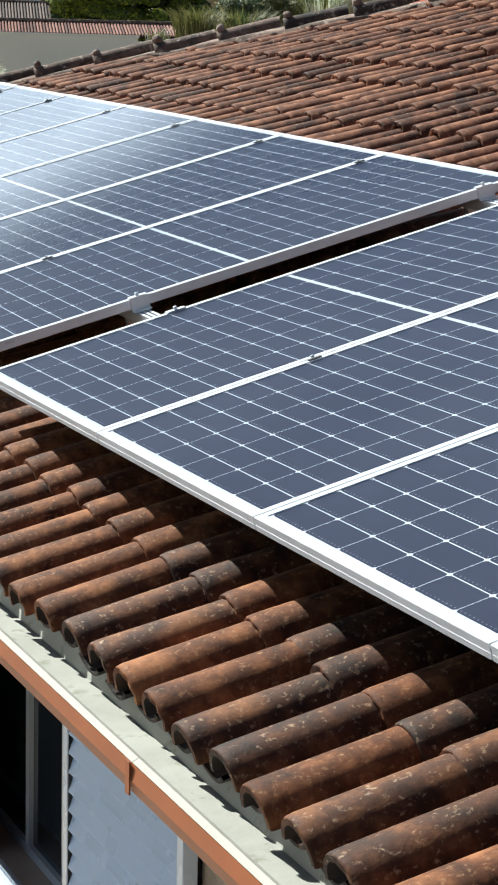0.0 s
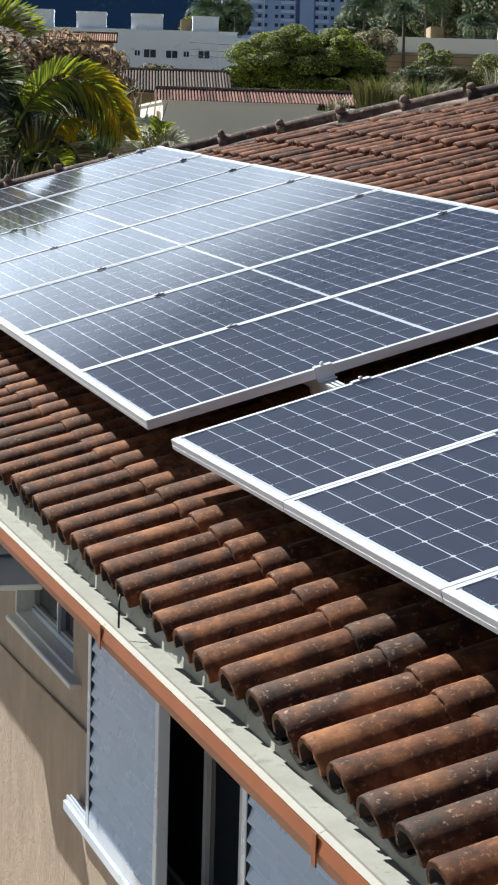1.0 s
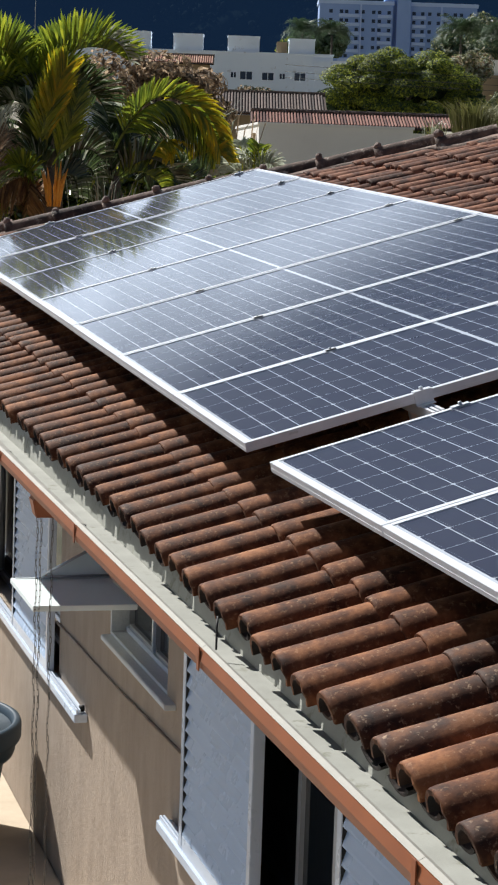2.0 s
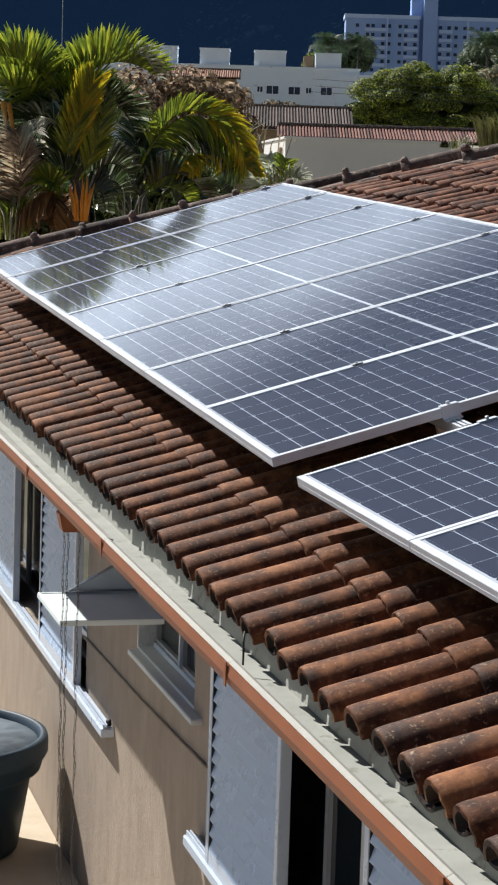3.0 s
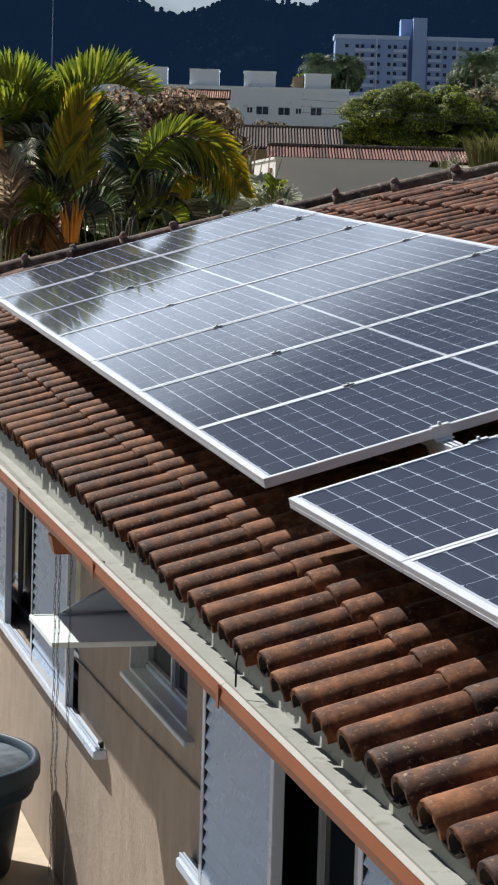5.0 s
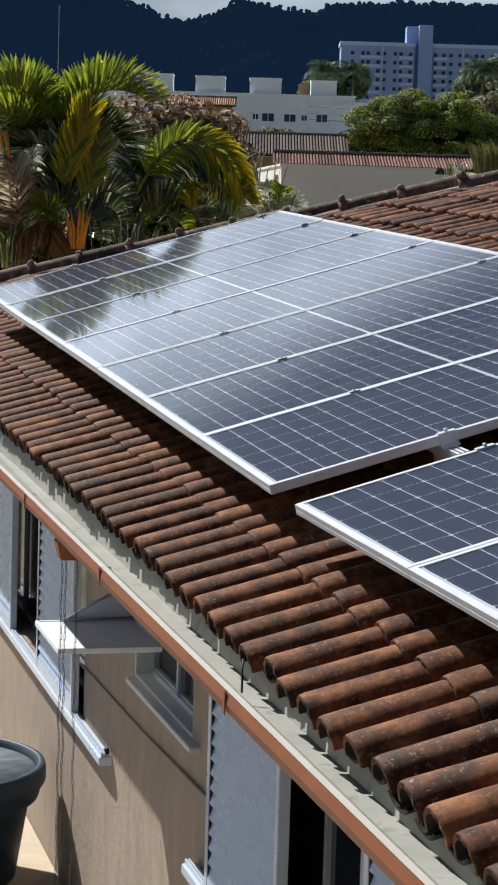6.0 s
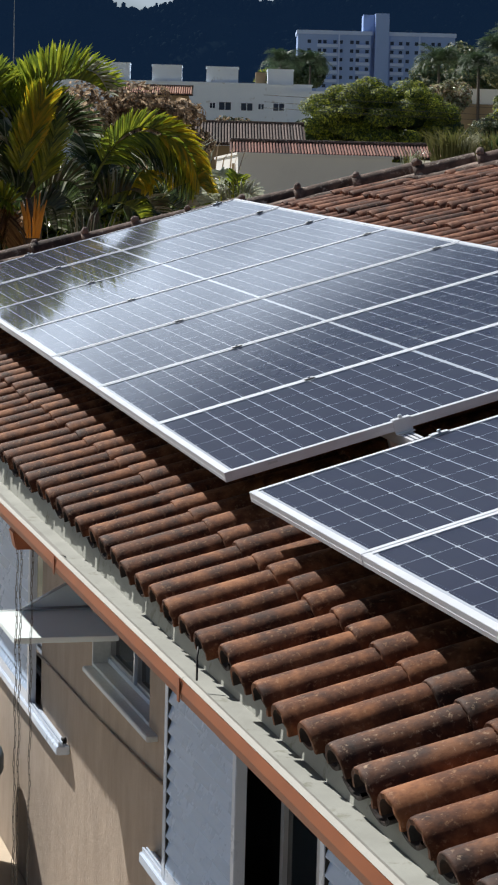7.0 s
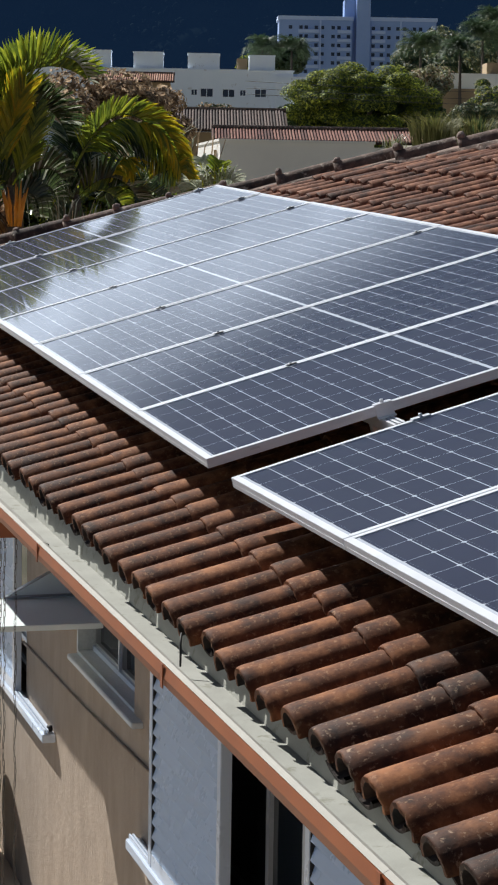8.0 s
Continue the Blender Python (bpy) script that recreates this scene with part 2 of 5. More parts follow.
FAR_CREAM = material("far cream render", [(0.68, 0.66, 0.62), (0.78, 0.76, 0.71)], 0.3, (0.8, 0.9), spots=(0.4, 0.38, 0.34), spot_scale=0.7, spot_from=0.62)
FAR_BRIGHT = material("far bright limewash", [(0.9, 0.9, 0.86), (0.94, 0.94, 0.9)], 0.4, (0.8, 0.9))
FAR_OCHRE = material("ochre render", [(0.3, 0.22, 0.13), (0.38, 0.28, 0.17)], 0.4, (0.8, 0.9))
# the haze of distance is tinted into these two tower colours
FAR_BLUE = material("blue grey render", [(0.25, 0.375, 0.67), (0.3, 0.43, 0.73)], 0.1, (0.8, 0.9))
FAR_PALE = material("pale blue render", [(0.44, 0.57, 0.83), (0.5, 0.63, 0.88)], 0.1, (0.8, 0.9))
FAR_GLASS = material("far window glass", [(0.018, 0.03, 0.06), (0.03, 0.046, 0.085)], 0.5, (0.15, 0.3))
RED_PAINT = material("faded red paint", [(0.42, 0.08, 0.05), (0.5, 0.12, 0.08)], 2, (0.6, 0.8))


# ---- building helpers ----
def part(name, bm, mat, parent=None, label="", smooth=False):
    me = bpy.data.meshes.new(name)
    bm.normal_update()
    bm.to_mesh(me)
    bm.free()
    for m in (mat if isinstance(mat, (list, tuple)) else [mat]):
        me.materials.append(m)
    if smooth:
        me.shade_smooth()
    ob = new(name, me)
    ob.parent = parent
    if label:
        ob["label"] = label
    return ob


def mesh_part(name, verts, faces, mat, parent=None, label="", smooth=False):
    me = bpy.data.meshes.new(name)
    me.from_pydata(verts, [], faces)
    me.materials.append(mat)
    if smooth:
        me.shade_smooth()
    ob = new(name, me)
    ob.parent = parent
    if label:
        ob["label"] = label
    return ob


def box(bm, x0, x1, y0, y1, z0, z1, bevel=0.0):
    vs = bmesh.ops.create_cube(bm, size=1)["verts"]
    for v in vs:
        v.co = Vector((x0 + (v.co.x + 0.5) * (x1 - x0), y0 + (v.co.y + 0.5) * (y1 - y0), z0 + (v.co.z + 0.5) * (z1 - z0)))
    if bevel:
        es = list({e for v in vs for e in v.link_edges})
        bmesh.ops.bevel(bm, geom=es, offset=bevel, segments=2, affect="EDGES")


def boxed(name, dims, mat, parent=None, label="", bevel=0.0):
    bm = bmesh.new()
    box(bm, *dims, bevel=bevel)
    return part(name, bm, mat, parent, label)


def tube(bm, points, radius, seg=8, closed=False):
    """A round bar along points; radius may be a list."""
    pts = [Vector(p) for p in points]
    rings = []
    n = len(pts)
    for i, p in enumerate(pts):
        a = pts[(i - 1) % n] if (closed or i > 0) else p
        b = pts[(i + 1) % n] if (closed or i < n - 1) else p
        d = (b - a).normalized()
        s = d.cross(Vector((0.13, 0.31, 0.94))).normalized()
        w = d.cross(s)
        r = radius[i] if isinstance(radius, (list, tuple)) else radius
        rings.append([bm.verts.new(p + (s * math.cos(2 * math.pi * k / seg) + w * math.sin(2 * math.pi * k / seg)) * r) for k in range(seg)])
    for i in range(n if closed else n - 1):
        a, b = rings[i], rings[(i + 1) % n]
        for k in range(seg):
            bm.faces.new((a[k], a[(k + 1) % seg], b[(k + 1) % seg], b[k]))
    if not closed:
        bm.faces.new(rings[0][::-1])
        bm.faces.new(rings[-1])
    bmesh.ops.recalc_face_normals(bm, faces=bm.faces[:])


def tubed(name, points, radius, mat, parent=None, label="", seg=8, closed=False):
    bm = bmesh.new()
    tube(bm, points, radius, seg, closed)
    return part(name, bm, mat, parent, label, smooth=True)


def extruded(name, profile, y0, y1, mat, parent=None, label=""):
    """A closed profile in x and z, drawn out along y."""
    bm = bmesh.new()
    a = [bm.verts.new((x, y0, z)) for x, z in profile]
    b = [bm.verts.new((x, y1, z)) for x, z in profile]
    for i in range(len(profile)):
        bm.faces.new((a[i - 1], a[i], b[i], b[i - 1]))
    bm.faces.new(a[::-1])
    bm.faces.new(b)
    bmesh.ops.recalc_face_normals(bm, faces=bm.faces[:])
    return part(name, bm, mat, parent, label)


def empty(name, m=None, label="", category="", group=""):
    ob = new(name)
    if m is not None:
        ob.matrix_basis = m
    return tagged(ob, label, category, group)


# ---- planes of the roof and of the two arrays ----
SLOPE = radians(16.19)
U = Vector((math.cos(SLOPE), 0, math.sin(SLOPE)))
N = Vector((-math.sin(SLOPE), 0, math.cos(SLOPE)))
Y = Vector((0, 1, 0))


def plane(origin, yaw, tilt):
    v = (Y + U * yaw + N * tilt).normalized()
    u = (U - Y * yaw).normalized()
    n = u.cross(v).normalized()
    v = n.cross(u)
    m = Matrix((u, v, n)).transposed().to_4x4()
    m.translation = origin
    return m


ARRAY_A = plane(Vector((0, 0, 0)), 0.0102, 0.0475)
ARRAY_B = plane(U * -0.0134 - Y * 0.3632 - N * 0.0134, -0.0108, 0.0314)
ROOF = plane(Vector((0, 0, -0.195)), 0.0, 0.036)
X_END, COURSE = -0.385, 0.355
HIP_Y = 12.9


def ground_height(x, y):
    return -3.2 + max(0.0, y - 14) * 0.045


# ---- ground and hill ----
def build_ground():
    xs = [-3000, -1500, -600, -200, -80, -40, -20, -8, 0, 8, 20, 40, 80, 140, 250, 500, 1000, 2000, 3500]
    ys = [-1500, -400, -100, -40, -12, 0, 14, 30, 60, 100, 160, 260, 420, 700, 1000, 1400, 2000, 4000]
    verts = [(x, y, ground_height(x, y)) for y in ys for x in xs]
    w = len(xs)
    faces = [(j * w + i, j * w + i + 1, (j + 1) * w + i + 1, (j + 1) * w + i) for j in range(len(ys) - 1) for i in range(w - 1)]
    g = mesh_part("ground", verts, faces, EARTH)
    tagged(g, "dry earth with scrub rising gently to the hills", "ground", kind="structure")


SKYLINE = [(-1400, 210), (-300, 215), (93, 196), (223, 186), (300, 180), (330, 167), (357, 157), (378, 158), (394, 167), (409, 176), (430, 170), (461, 165),
           (483, 173), (526, 175), (612, 177), (829, 165), (1200, 185), (2400, 160)]


def crest(x):
    for (a, h), (b, k) in zip(SKYLINE, SKYLINE[1:]):
        if a <= x <= b:
            return h + (k - h) * (x - a) / (b - a)
    return 170


def build_hill():
    rng = random.Random(3)
    verts, faces = [], []
    xs = [-1300 + i * 14.0 for i in range(250)]
    steps = 22
    for x in xs:
        for j in range(steps):
            s = j / (steps - 1)
            yy = 1560 + s * 110 - (x - 400) * 0.25
            base = ground_height(x, 1560)
            z = base - 4 + (crest(x) - base) * (s ** 1.15)
            k = noise.noise(Vector((x * 0.012, yy * 0.012, 3.0))) * 14 + noise.noise(Vector((x * 0.06, yy * 0.06, 1.0))) * 7
            verts.append((x + rng.uniform(-3, 3), yy + rng.uniform(-4, 4), z + k * (1 - 0.75 * s) * min(1, s * 4)))
    for i in range(len(xs) - 1):
        for j in range(steps - 1):
            a = i * steps + j
            faces.append((a, a + steps, a + steps + 1, a + 1))
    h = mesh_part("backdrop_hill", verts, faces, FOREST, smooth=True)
    tagged(h, "dark forested hill with tall trees along its crest", "hill", kind="structure")
    # crowns of the wood, thick along the crest
    verts, faces = [], []
    for i in range(2200):
        x = rng.uniform(0, 1000)
        s = rng.random() ** 0.5 if i > 1000 else 1.0
        yy = 1560 + s * 110 - (x - 400) * 0.25
        base = ground_height(x, 1560)
        z = base + (crest(x) - base) * (s ** 1.15) - 1.5
        big = rng.uniform(4.0, 8.0) * (1.25 if s == 1.0 and rng.random() < 0.25 else 1.0)
        for c in range(9):
            low_top = 0.25 if rng.random() < 0.9 else 0.7
            cx, cz = x + rng.gauss(0, 0.4) * big, z + rng.uniform(-0.9, low_top) * big
            cy, r = yy + rng.uniform(-1, 1) * big, big * rng.uniform(0.18, 0.42)
            n0 = len(verts)
            for lift, wide in ((-0.5, 0.8), (0.4, 0.85)):
                for k in range(6):
                    a = k * math.pi / 3 + lift
                    verts.append((cx + math.cos(a) * r * wide * rng.uniform(0.75, 1.15), cy + math.sin(a) * r * wide, cz + (lift + rng.uniform(-0.25, 0.25)) * r))
            verts += [(cx, cy, cz + r * 0.95), (cx, cy, cz - r)]
            for k in range(6):
                q = (k + 1) % 6
                faces += [(n0 + k, n0 + q, n0 + 6 + q, n0 + 6 + k), (n0 + 6 + k, n0 + 6 + q, n0 + 12), (n0 + q, n0 + k, n0 + 13)]
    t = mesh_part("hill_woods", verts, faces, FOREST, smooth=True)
    tagged(t, "dark distant treetops covering the hill", "woods", kind="stuff")


build_ground()
build_hill()


# ---- house: walls with openings, ceiling ----
WALL_X, WALL_T = 0.1, 0.16
OPENINGS = [(-2.2, 0.98, -1.8, -0.73), (1.55, 2.84, -1.3, -0.78), (4.25, 8.4, -1.83, -0.73)]


def build_walls():
    y0, y1, z0, z1 = -6.0, HIP_Y - 1.4, -3.25, -0.66
    bm = bmesh.new()
    cur = y0
    for a, b, lo, hi in OPENINGS:
        box(bm, WALL_X, WALL_X + WALL_T, cur, a, z0, z1)
        box(bm, WALL_X, WALL_X + WALL_T, a, b, z0, lo)
        box(bm, WALL_X, WALL_X + WALL_T, a, b, hi, z1)
        cur = b
    box(bm, WALL_X, WALL_X + WALL_T, cur, y1, z0, z1)
    tagged(part("wall_west", bm, PLASTER), "beige scratched plaster house wall with window openings", "wall", kind="structure")
    tagged(boxed("wall_north", (WALL_X, 13.9, y1, y1 + 0.16, z0, z1), PLASTER), "beige plastered house end wall", "wall", kind="structure")
    tagged(boxed("wall_south", (WALL_X, 13.9, y0 - 0.16, y0, z0, z1), PLASTER), "beige plastered house end wall", "wall", kind="structure")
    tagged(boxed("wall_far_side", (13.74, 13.9, y0, y1, z0, z1), PLASTER), "beige plastered house back wall", "wall", kind="structure")
    gable = mesh_part("wall_gable", [(0.12, y0 - 0.12, z1 + 0.001), (13.88, y0 - 0.12, z1 + 0.001), (7.1, y0 - 0.12, 1.35), (0.12, y0 - 0.002, z1 + 0.001), (13.88, y0 - 0.002, z1 + 0.001), (7.1, y0 - 0.002, 1.35)],
                      [(0, 1, 2), (5, 4, 3), (0, 3, 4, 1), (1, 4, 5, 2), (2, 5, 3, 0)], PLASTER)
    tagged(gable, "beige plastered gable under the roof ridge", "wall", kind="structure")
    # unseen inner walls, floor and ceiling, added to keep daylight out
    tagged(boxed("wall_east", (3.6, 3.76, y0, y1, z0, z1), INSIDE), "unseen dark wall added to close the rooms", "wall", kind="structure")
    tagged(boxed("floor", (WALL_X + WALL_T, 3.6, y0, y1, z0, z0 + 0.15), INSIDE), "unseen dark floor added under the rooms", "floor", kind="structure")
    tagged(boxed("ceiling", (WALL_X, 3.6, y0, y1, z1 + 0.002, z1 + 0.03), INSIDE), "unseen dark ceiling added over the rooms", "ceiling", kind="structure")
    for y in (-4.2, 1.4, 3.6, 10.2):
        tagged(boxed("wall_inner", (WALL_X + WALL_T, 3.6, y, y + 0.12, z0, z1), INSIDE), "unseen dark partition added between the rooms", "wall", kind="structure")


build_walls()


# ---- sliding shutters and windows ----
def louvre_shutter(y0, y1, z0, z1, x, label):
    w, h = y1 - y0, z1 - z0
    s = empty("shutter", pose(x, y0, z0), label, "shutter", "sliding louvred shutters")
    boxed("stile", (-0.043, 0.0, 0, 0.05, 0, h), WHITE, s, bevel=0.003)
    boxed("stile", (-0.043, 0.0, w - 0.05, w, 0, h), WHITE, s, bevel=0.003)
    boxed("rail", (-0.041, -0.002, 0.0502, w - 0.0502, 0, 0.06), WHITE, s, bevel=0.003)
    boxed("rail", (-0.041, -0.002, 0.0502, w - 0.0502, h - 0.06, h), WHITE, s, bevel=0.003)
    # black strips paint the shaded notches between slat ends and stiles
    for a, b in ((0.0503, 0.0525), (w - 0.0525, w - 0.0503)):
        boxed("seal", (-0.0405, -0.0005, a, b, 0.061, h - 0.061), BLACK, s, "black strip painting the shade beside the stile")
    # backing added behind the slats to stop light leaking through
    boxed("back_panel", (0.0005, 0.003, 0.03, w - 0.03, 0.03, h - 0.03), WHITE, s)
    n = int((h - 0.12) / 0.062)
    bm = bmesh.new()
    pr = [(-0.039, 0.007), (-0.041, -0.001), (-0.036, -0.003), (-0.03, 0.018), (-0.022, 0.042), (-0.014, 0.062), (-0.018, 0.065), (-0.026, 0.043), (-0.034, 0.02)]
    a = [bm.verts.new((px, 0.0535, pz)) for px, pz in pr]
    b = [bm.verts.new((px, w - 0.0535, pz)) for px, pz in pr]
    for i in range(len(pr)):
        bm.faces.new((a[i - 1], a[i], b[i], b[i - 1]))
    bm.faces.new(a[::-1])
    bm.faces.new(b)
    bmesh.ops.recalc_face_normals(bm, faces=bm.faces[:])
    first = part("slat", bm, SLAT, s)
    for i in range(n):
        ob = first if i == 0 else new("slat", first.data)
        ob.parent = s
        ob.matrix_basis = pose(0, 0, 0.064 + i * 0.062)
    return s


def sliding_track(y0, y1, z, label, proj=0.072):
    t = empty("shutter_track", pose(0, 0, 0), label, "track", "sliding shutter tracks")
    boxed("sill", (WALL_X - proj, WALL_X - 0.002, y0, y1, z - 0.045, z), WHITE, t, bevel=0.004)
    boxed("runner", (WALL_X - proj + 0.012, WALL_X - proj + 0.02, y0 + 0.01, y1 - 0.01, z + 0.0005, z + 0.022), WHITE, t)
    boxed("runner", (WALL_X - 0.045, WALL_X - 0.037, y0 + 0.01, y1 - 0.01, z + 0.0005, z + 0.022), WHITE, t)
    tubed("roller", [(WALL_X - proj + 0.035, y0 + 0.05, z + 0.02), (WALL_X - proj + 0.06, y0 + 0.05, z + 0.02)], 0.018, BLACK, t, "black rubber end stop")
    return t


def window(name, y0, y1, z0, z1, mullions, label, deep=0.1):
    x = WALL_X + deep
    w = new(name)
    tagged(w, label, "window", kind="structure")
    f = 0.035
    for d in ((x, x + 0.05, y0, y1, z0, z0 + f), (x, x + 0.05, y0, y1, z1 - f, z1), (x, x + 0.05, y0, y0 + f, z0 + f, z1 - f), (x, x + 0.05, y1 - f, y1, z0 + f, z1 - f)):
        boxed("window_frame", d, DARK_ALU, w)
    ys = [y0 + f] + mullions + [y1 - f]
    for m in mullions:
        boxed("mullion", (x + 0.003, x + 0.045, m - 0.02, m + 0.02, z0 + f, z1 - f), DARK_ALU, w)
    for a, b in zip(ys, ys[1:]):
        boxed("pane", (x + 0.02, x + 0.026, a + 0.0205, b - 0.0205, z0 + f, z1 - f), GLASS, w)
    return w


SH = WALL_X - 0.02
louvre_shutter(-0.12, 1.0, -1.79, -0.6, SH, "white louvred aluminium shutter slid beside a dark window opening")
louvre_shutter(-2.22, -1.13, -1.79, -0.6, SH, "white louvred aluminium shutter slid beside a dark window opening")
louvre_shutter(4.3, 5.62, -1.83, -0.6, SH, "white louvred aluminium shutter over a half open window")
louvre_shutter(6.76, 8.08, -1.83, -0.6, SH, "white louvred aluminium shutter over a half open window")
sliding_track(-2.6, 1.38, -1.795, "white aluminium shutter track along the wall below the window")
sliding_track(3.36, 9.0, -1.835, "white aluminium shutter track along the wall below the window")
window("window_1", -2.2, 0.98, -1.8, -0.73, [-1.5, -0.6, -0.16, 0.5], "dark sliding window in grey aluminium frames")
window("window_2", 4.25, 8.4, -1.83, -0.73, [5.4, 6.5, 7.3], "dark sliding window in grey aluminium frames")
bath = window("window_3", 1.55, 2.84, -1.28, -0.78, [1.9, 2.22], "small bathroom window with grey aluminium frames", 0.09)
sill = boxed("window_sill", (WALL_X - 0.05, WALL_X + 0.09, 1.38, 2.82, -1.322, -1.295), GRANITE, bevel=0.004)
tagged(sill, "grey granite sill under the bathroom window", "sill", kind="structure")
for name, dims in (("reveal", (WALL_X + 0.001, WALL_X + 0.0895, 2.815, 2.8385, -1.294, -0.782)), ("sill_inside", (WALL_X + 0.001, WALL_X + 0.0895, 1.552, 2.8145, -1.2948, -1.281))):
    boxed(name, dims, GRANITE, bath)
for dims in ((WALL_X + 0.075, WALL_X + 0.0895, 1.56, 2.81, -1.2805, -1.258), (WALL_X + 0.075, WALL_X + 0.0895, 2.205, 2.23, -1.2575, -0.8)):
    boxed("white_rail", dims, WHITE, bath, "white painted sash rail")
# plaster bead added to draw the soft shadow line across the wall
cable = tubed("wall_cable", [(WALL_X - 0.008, 4.3, -1.545), (WALL_X - 0.008, 2.6, -1.515), (WALL_X - 0.008, 1.25, -1.465)], 0.0075, PLASTER)
tagged(cable, "thin plaster bead standing for a shadow line on the wall", "conduit")


def canopy():
    c = empty("window_canopy", None, "white sheet metal canopy over the bathroom window", "canopy")
    boxed("panel", (-0.372, WALL_X - 0.002, 2.22, 2.88, -1.034, -1.028), CANOPY, c)
    boxed("edge", (-0.388, -0.3725, 2.2, 2.9, -1.05, -1.024), CANOPY, c, bevel=0.002)
    boxed("edge", (-0.372, WALL_X - 0.002, 2.2, 2.2195, -1.05, -1.024), CANOPY, c, bevel=0.002)
    boxed("edge", (-0.372, WALL_X - 0.002, 2.8805, 2.9, -1.05, -1.024), CANOPY, c, bevel=0.002)
    mesh_part("gusset", [(-0.24, 2.882, -1.023), (WALL_X - 0.003, 2.882, -1.023), (WALL_X - 0.003, 2.882, -0.84),
                         (-0.24, 2.898, -1.023), (WALL_X - 0.003, 2.898, -1.023), (WALL_X - 0.003, 2.898, -0.84)],
              [(0, 1, 2), (5, 4, 3), (0, 3, 4, 1), (1, 4, 5, 2), (2, 5, 3, 0)], CANOPY, c)
    tubed("stay", [(-0.25, 2.87, -1.016), (WALL_X - 0.004, 2.87, -0.83)], 0.007, STEEL, c, "thin steel stay")
    tubed("stay", [(-0.25, 2.87, -1.016), (WALL_X - 0.004, 2.87, -1.012)], 0.006, DARK_ALU, c, "thin dark steel stay")


canopy()


# ---- gutter and rain chain ----
def gutter():
    g = empty("gutter", None, "brown painted metal gutter with a pale grey stained inside", "gutter")
    y0, y1 = -6.0, HIP_Y - 0.1
    rise = 0.0125
    cuts = [y0, -3.53, -1.72, 0.22, 2.1, 3.9, 5.9, 7.8, y1]
    for a, b in zip(cuts, cuts[1:]):
        def sheared(ob, deep=0.0):
            for v in ob.data.vertices:
                w = max(0.0, min(1.0, (-0.395 - v.co.z) / 0.09)) * deep
                v.co.z += (rise + w) * min(v.co.y, 5.0) + rise * max(0.0, v.co.y - 5.0)
            return ob
        sheared(extruded("front", [(-0.562, -0.329), (-0.567, -0.36), (-0.556, -0.391), (-0.5515, -0.388), (-0.5515, -0.331)], a + 0.001, b - 0.001, BROWN, g))
        wide = 0.026 + 0.004 * max(0.0, min(6.0, a + 2.0))
        sheared(extruded("lip", [(-0.561, -0.327), (-0.555, -0.333), (-0.559 + wide, -0.337), (-0.559 + wide, -0.327), (-0.547, -0.32)], a + 0.001, b - 0.001, LIP_PAINT, g, "chalky white gutter lip"))
        board = extruded("back_board", [(-0.294, -0.488), (-0.272, -0.395), (-0.264, -0.395), (-0.286, -0.488)], a, b, GUTTER_PAINT, g, "pale grey green stained back board")
        for v in board.data.vertices:
            v.co.z += (0.0225 if v.co.z < -0.43 else 0.0352) * v.co.y
            v.co.x -= 0.01 * v.co.y
        sheared(extruded("bed", [(-0.545, -0.36), (-0.54, -0.383), (-0.45, -0.449), (-0.38, -0.487), (-0.19, -0.489), (-0.19, -0.495), (-0.383, -0.493), (-0.455, -0.454), (-0.546, -0.387), (-0.5505, -0.36)],
                         a, b, GUTTER_PAINT, g, "pale grey green stained bed"), 0.01)
        sheared(extruded("underside", [(-0.5505, -0.3895), (-0.458, -0.456), (-0.384, -0.4955), (-0.19, -0.4975), (-0.19, -0.5015), (-0.386, -0.4995), (-0.461, -0.46), (-0.5505, -0.3955)], a, b, BROWN, g), 0.01)
        sheared(boxed("joint_strap", (-0.571, -0.5675, b - 0.012, b + 0.012, -0.39, -0.323), BROWN, g))
    bm = bmesh.new()
    box(bm, -0.545, -0.44, 1.3, 1.42, -0.475, -0.395, bevel=0.006)
    for v in bm.verts:
        if v.co.z < -0.41:
            v.co.x = -0.488 + (v.co.x + 0.488) * 0.72
            v.co.y = 1.36 + (v.co.y - 1.36) * 0.72
    part("spout_box", bm, BROWN, g, "brown outlet box under the gutter")


gutter()


def rain_chain(x, y, z0, z1, label):
    c = empty("rain_chain", pose(x, y, z0), label, "chain", "chains hanging from the gutter outlet")
    bm = bmesh.new()
    k = [(math.cos(a) * 0.0045, 0.0, math.sin(a) * 0.005 + (0.01 if math.sin(a) > 0 else -0.01)) for a in [i * math.pi / 4 + 0.3 for i in range(8)]]
    tube(bm, k, 0.0013, 5, closed=True)
    first = part("link", bm, CHAIN, c, smooth=True)
    n = int((z0 - z1) / 0.0265)
    for i in range(n):
        ob = first if i == 0 else new("link", first.data)
        ob.parent = c
        ob.matrix_basis = pose(math.sin(i * 0.7) * 0.003, math.cos(i * 0.5) * 0.003, -0.016 - i * 0.0265, 0, 0, 90 * (i % 2) + 20)


rain_chain(-0.512, 1.385, -0.472, -2.3, "dark tarnished link chain hanging from the gutter outlet")
rain_chain(-0.494, 1.395, -0.472, -2.3, "dark tarnished link chain hanging from the gutter outlet")
rain_chain(-0.446, 1.4, -0.46, -2.3, "dark thin link chain hanging beside the gutter outlet")
wire = tubed("loose_wire", [(-0.362, -1.112, -0.39), (-0.37, -1.13, -0.42), (-0.374, -1.15, -0.45), (-0.378, -1.165, -0.482)], 0.0035, BLACK)
tagged(wire, "black loose wire hanging from a tile into the gutter", "wire")

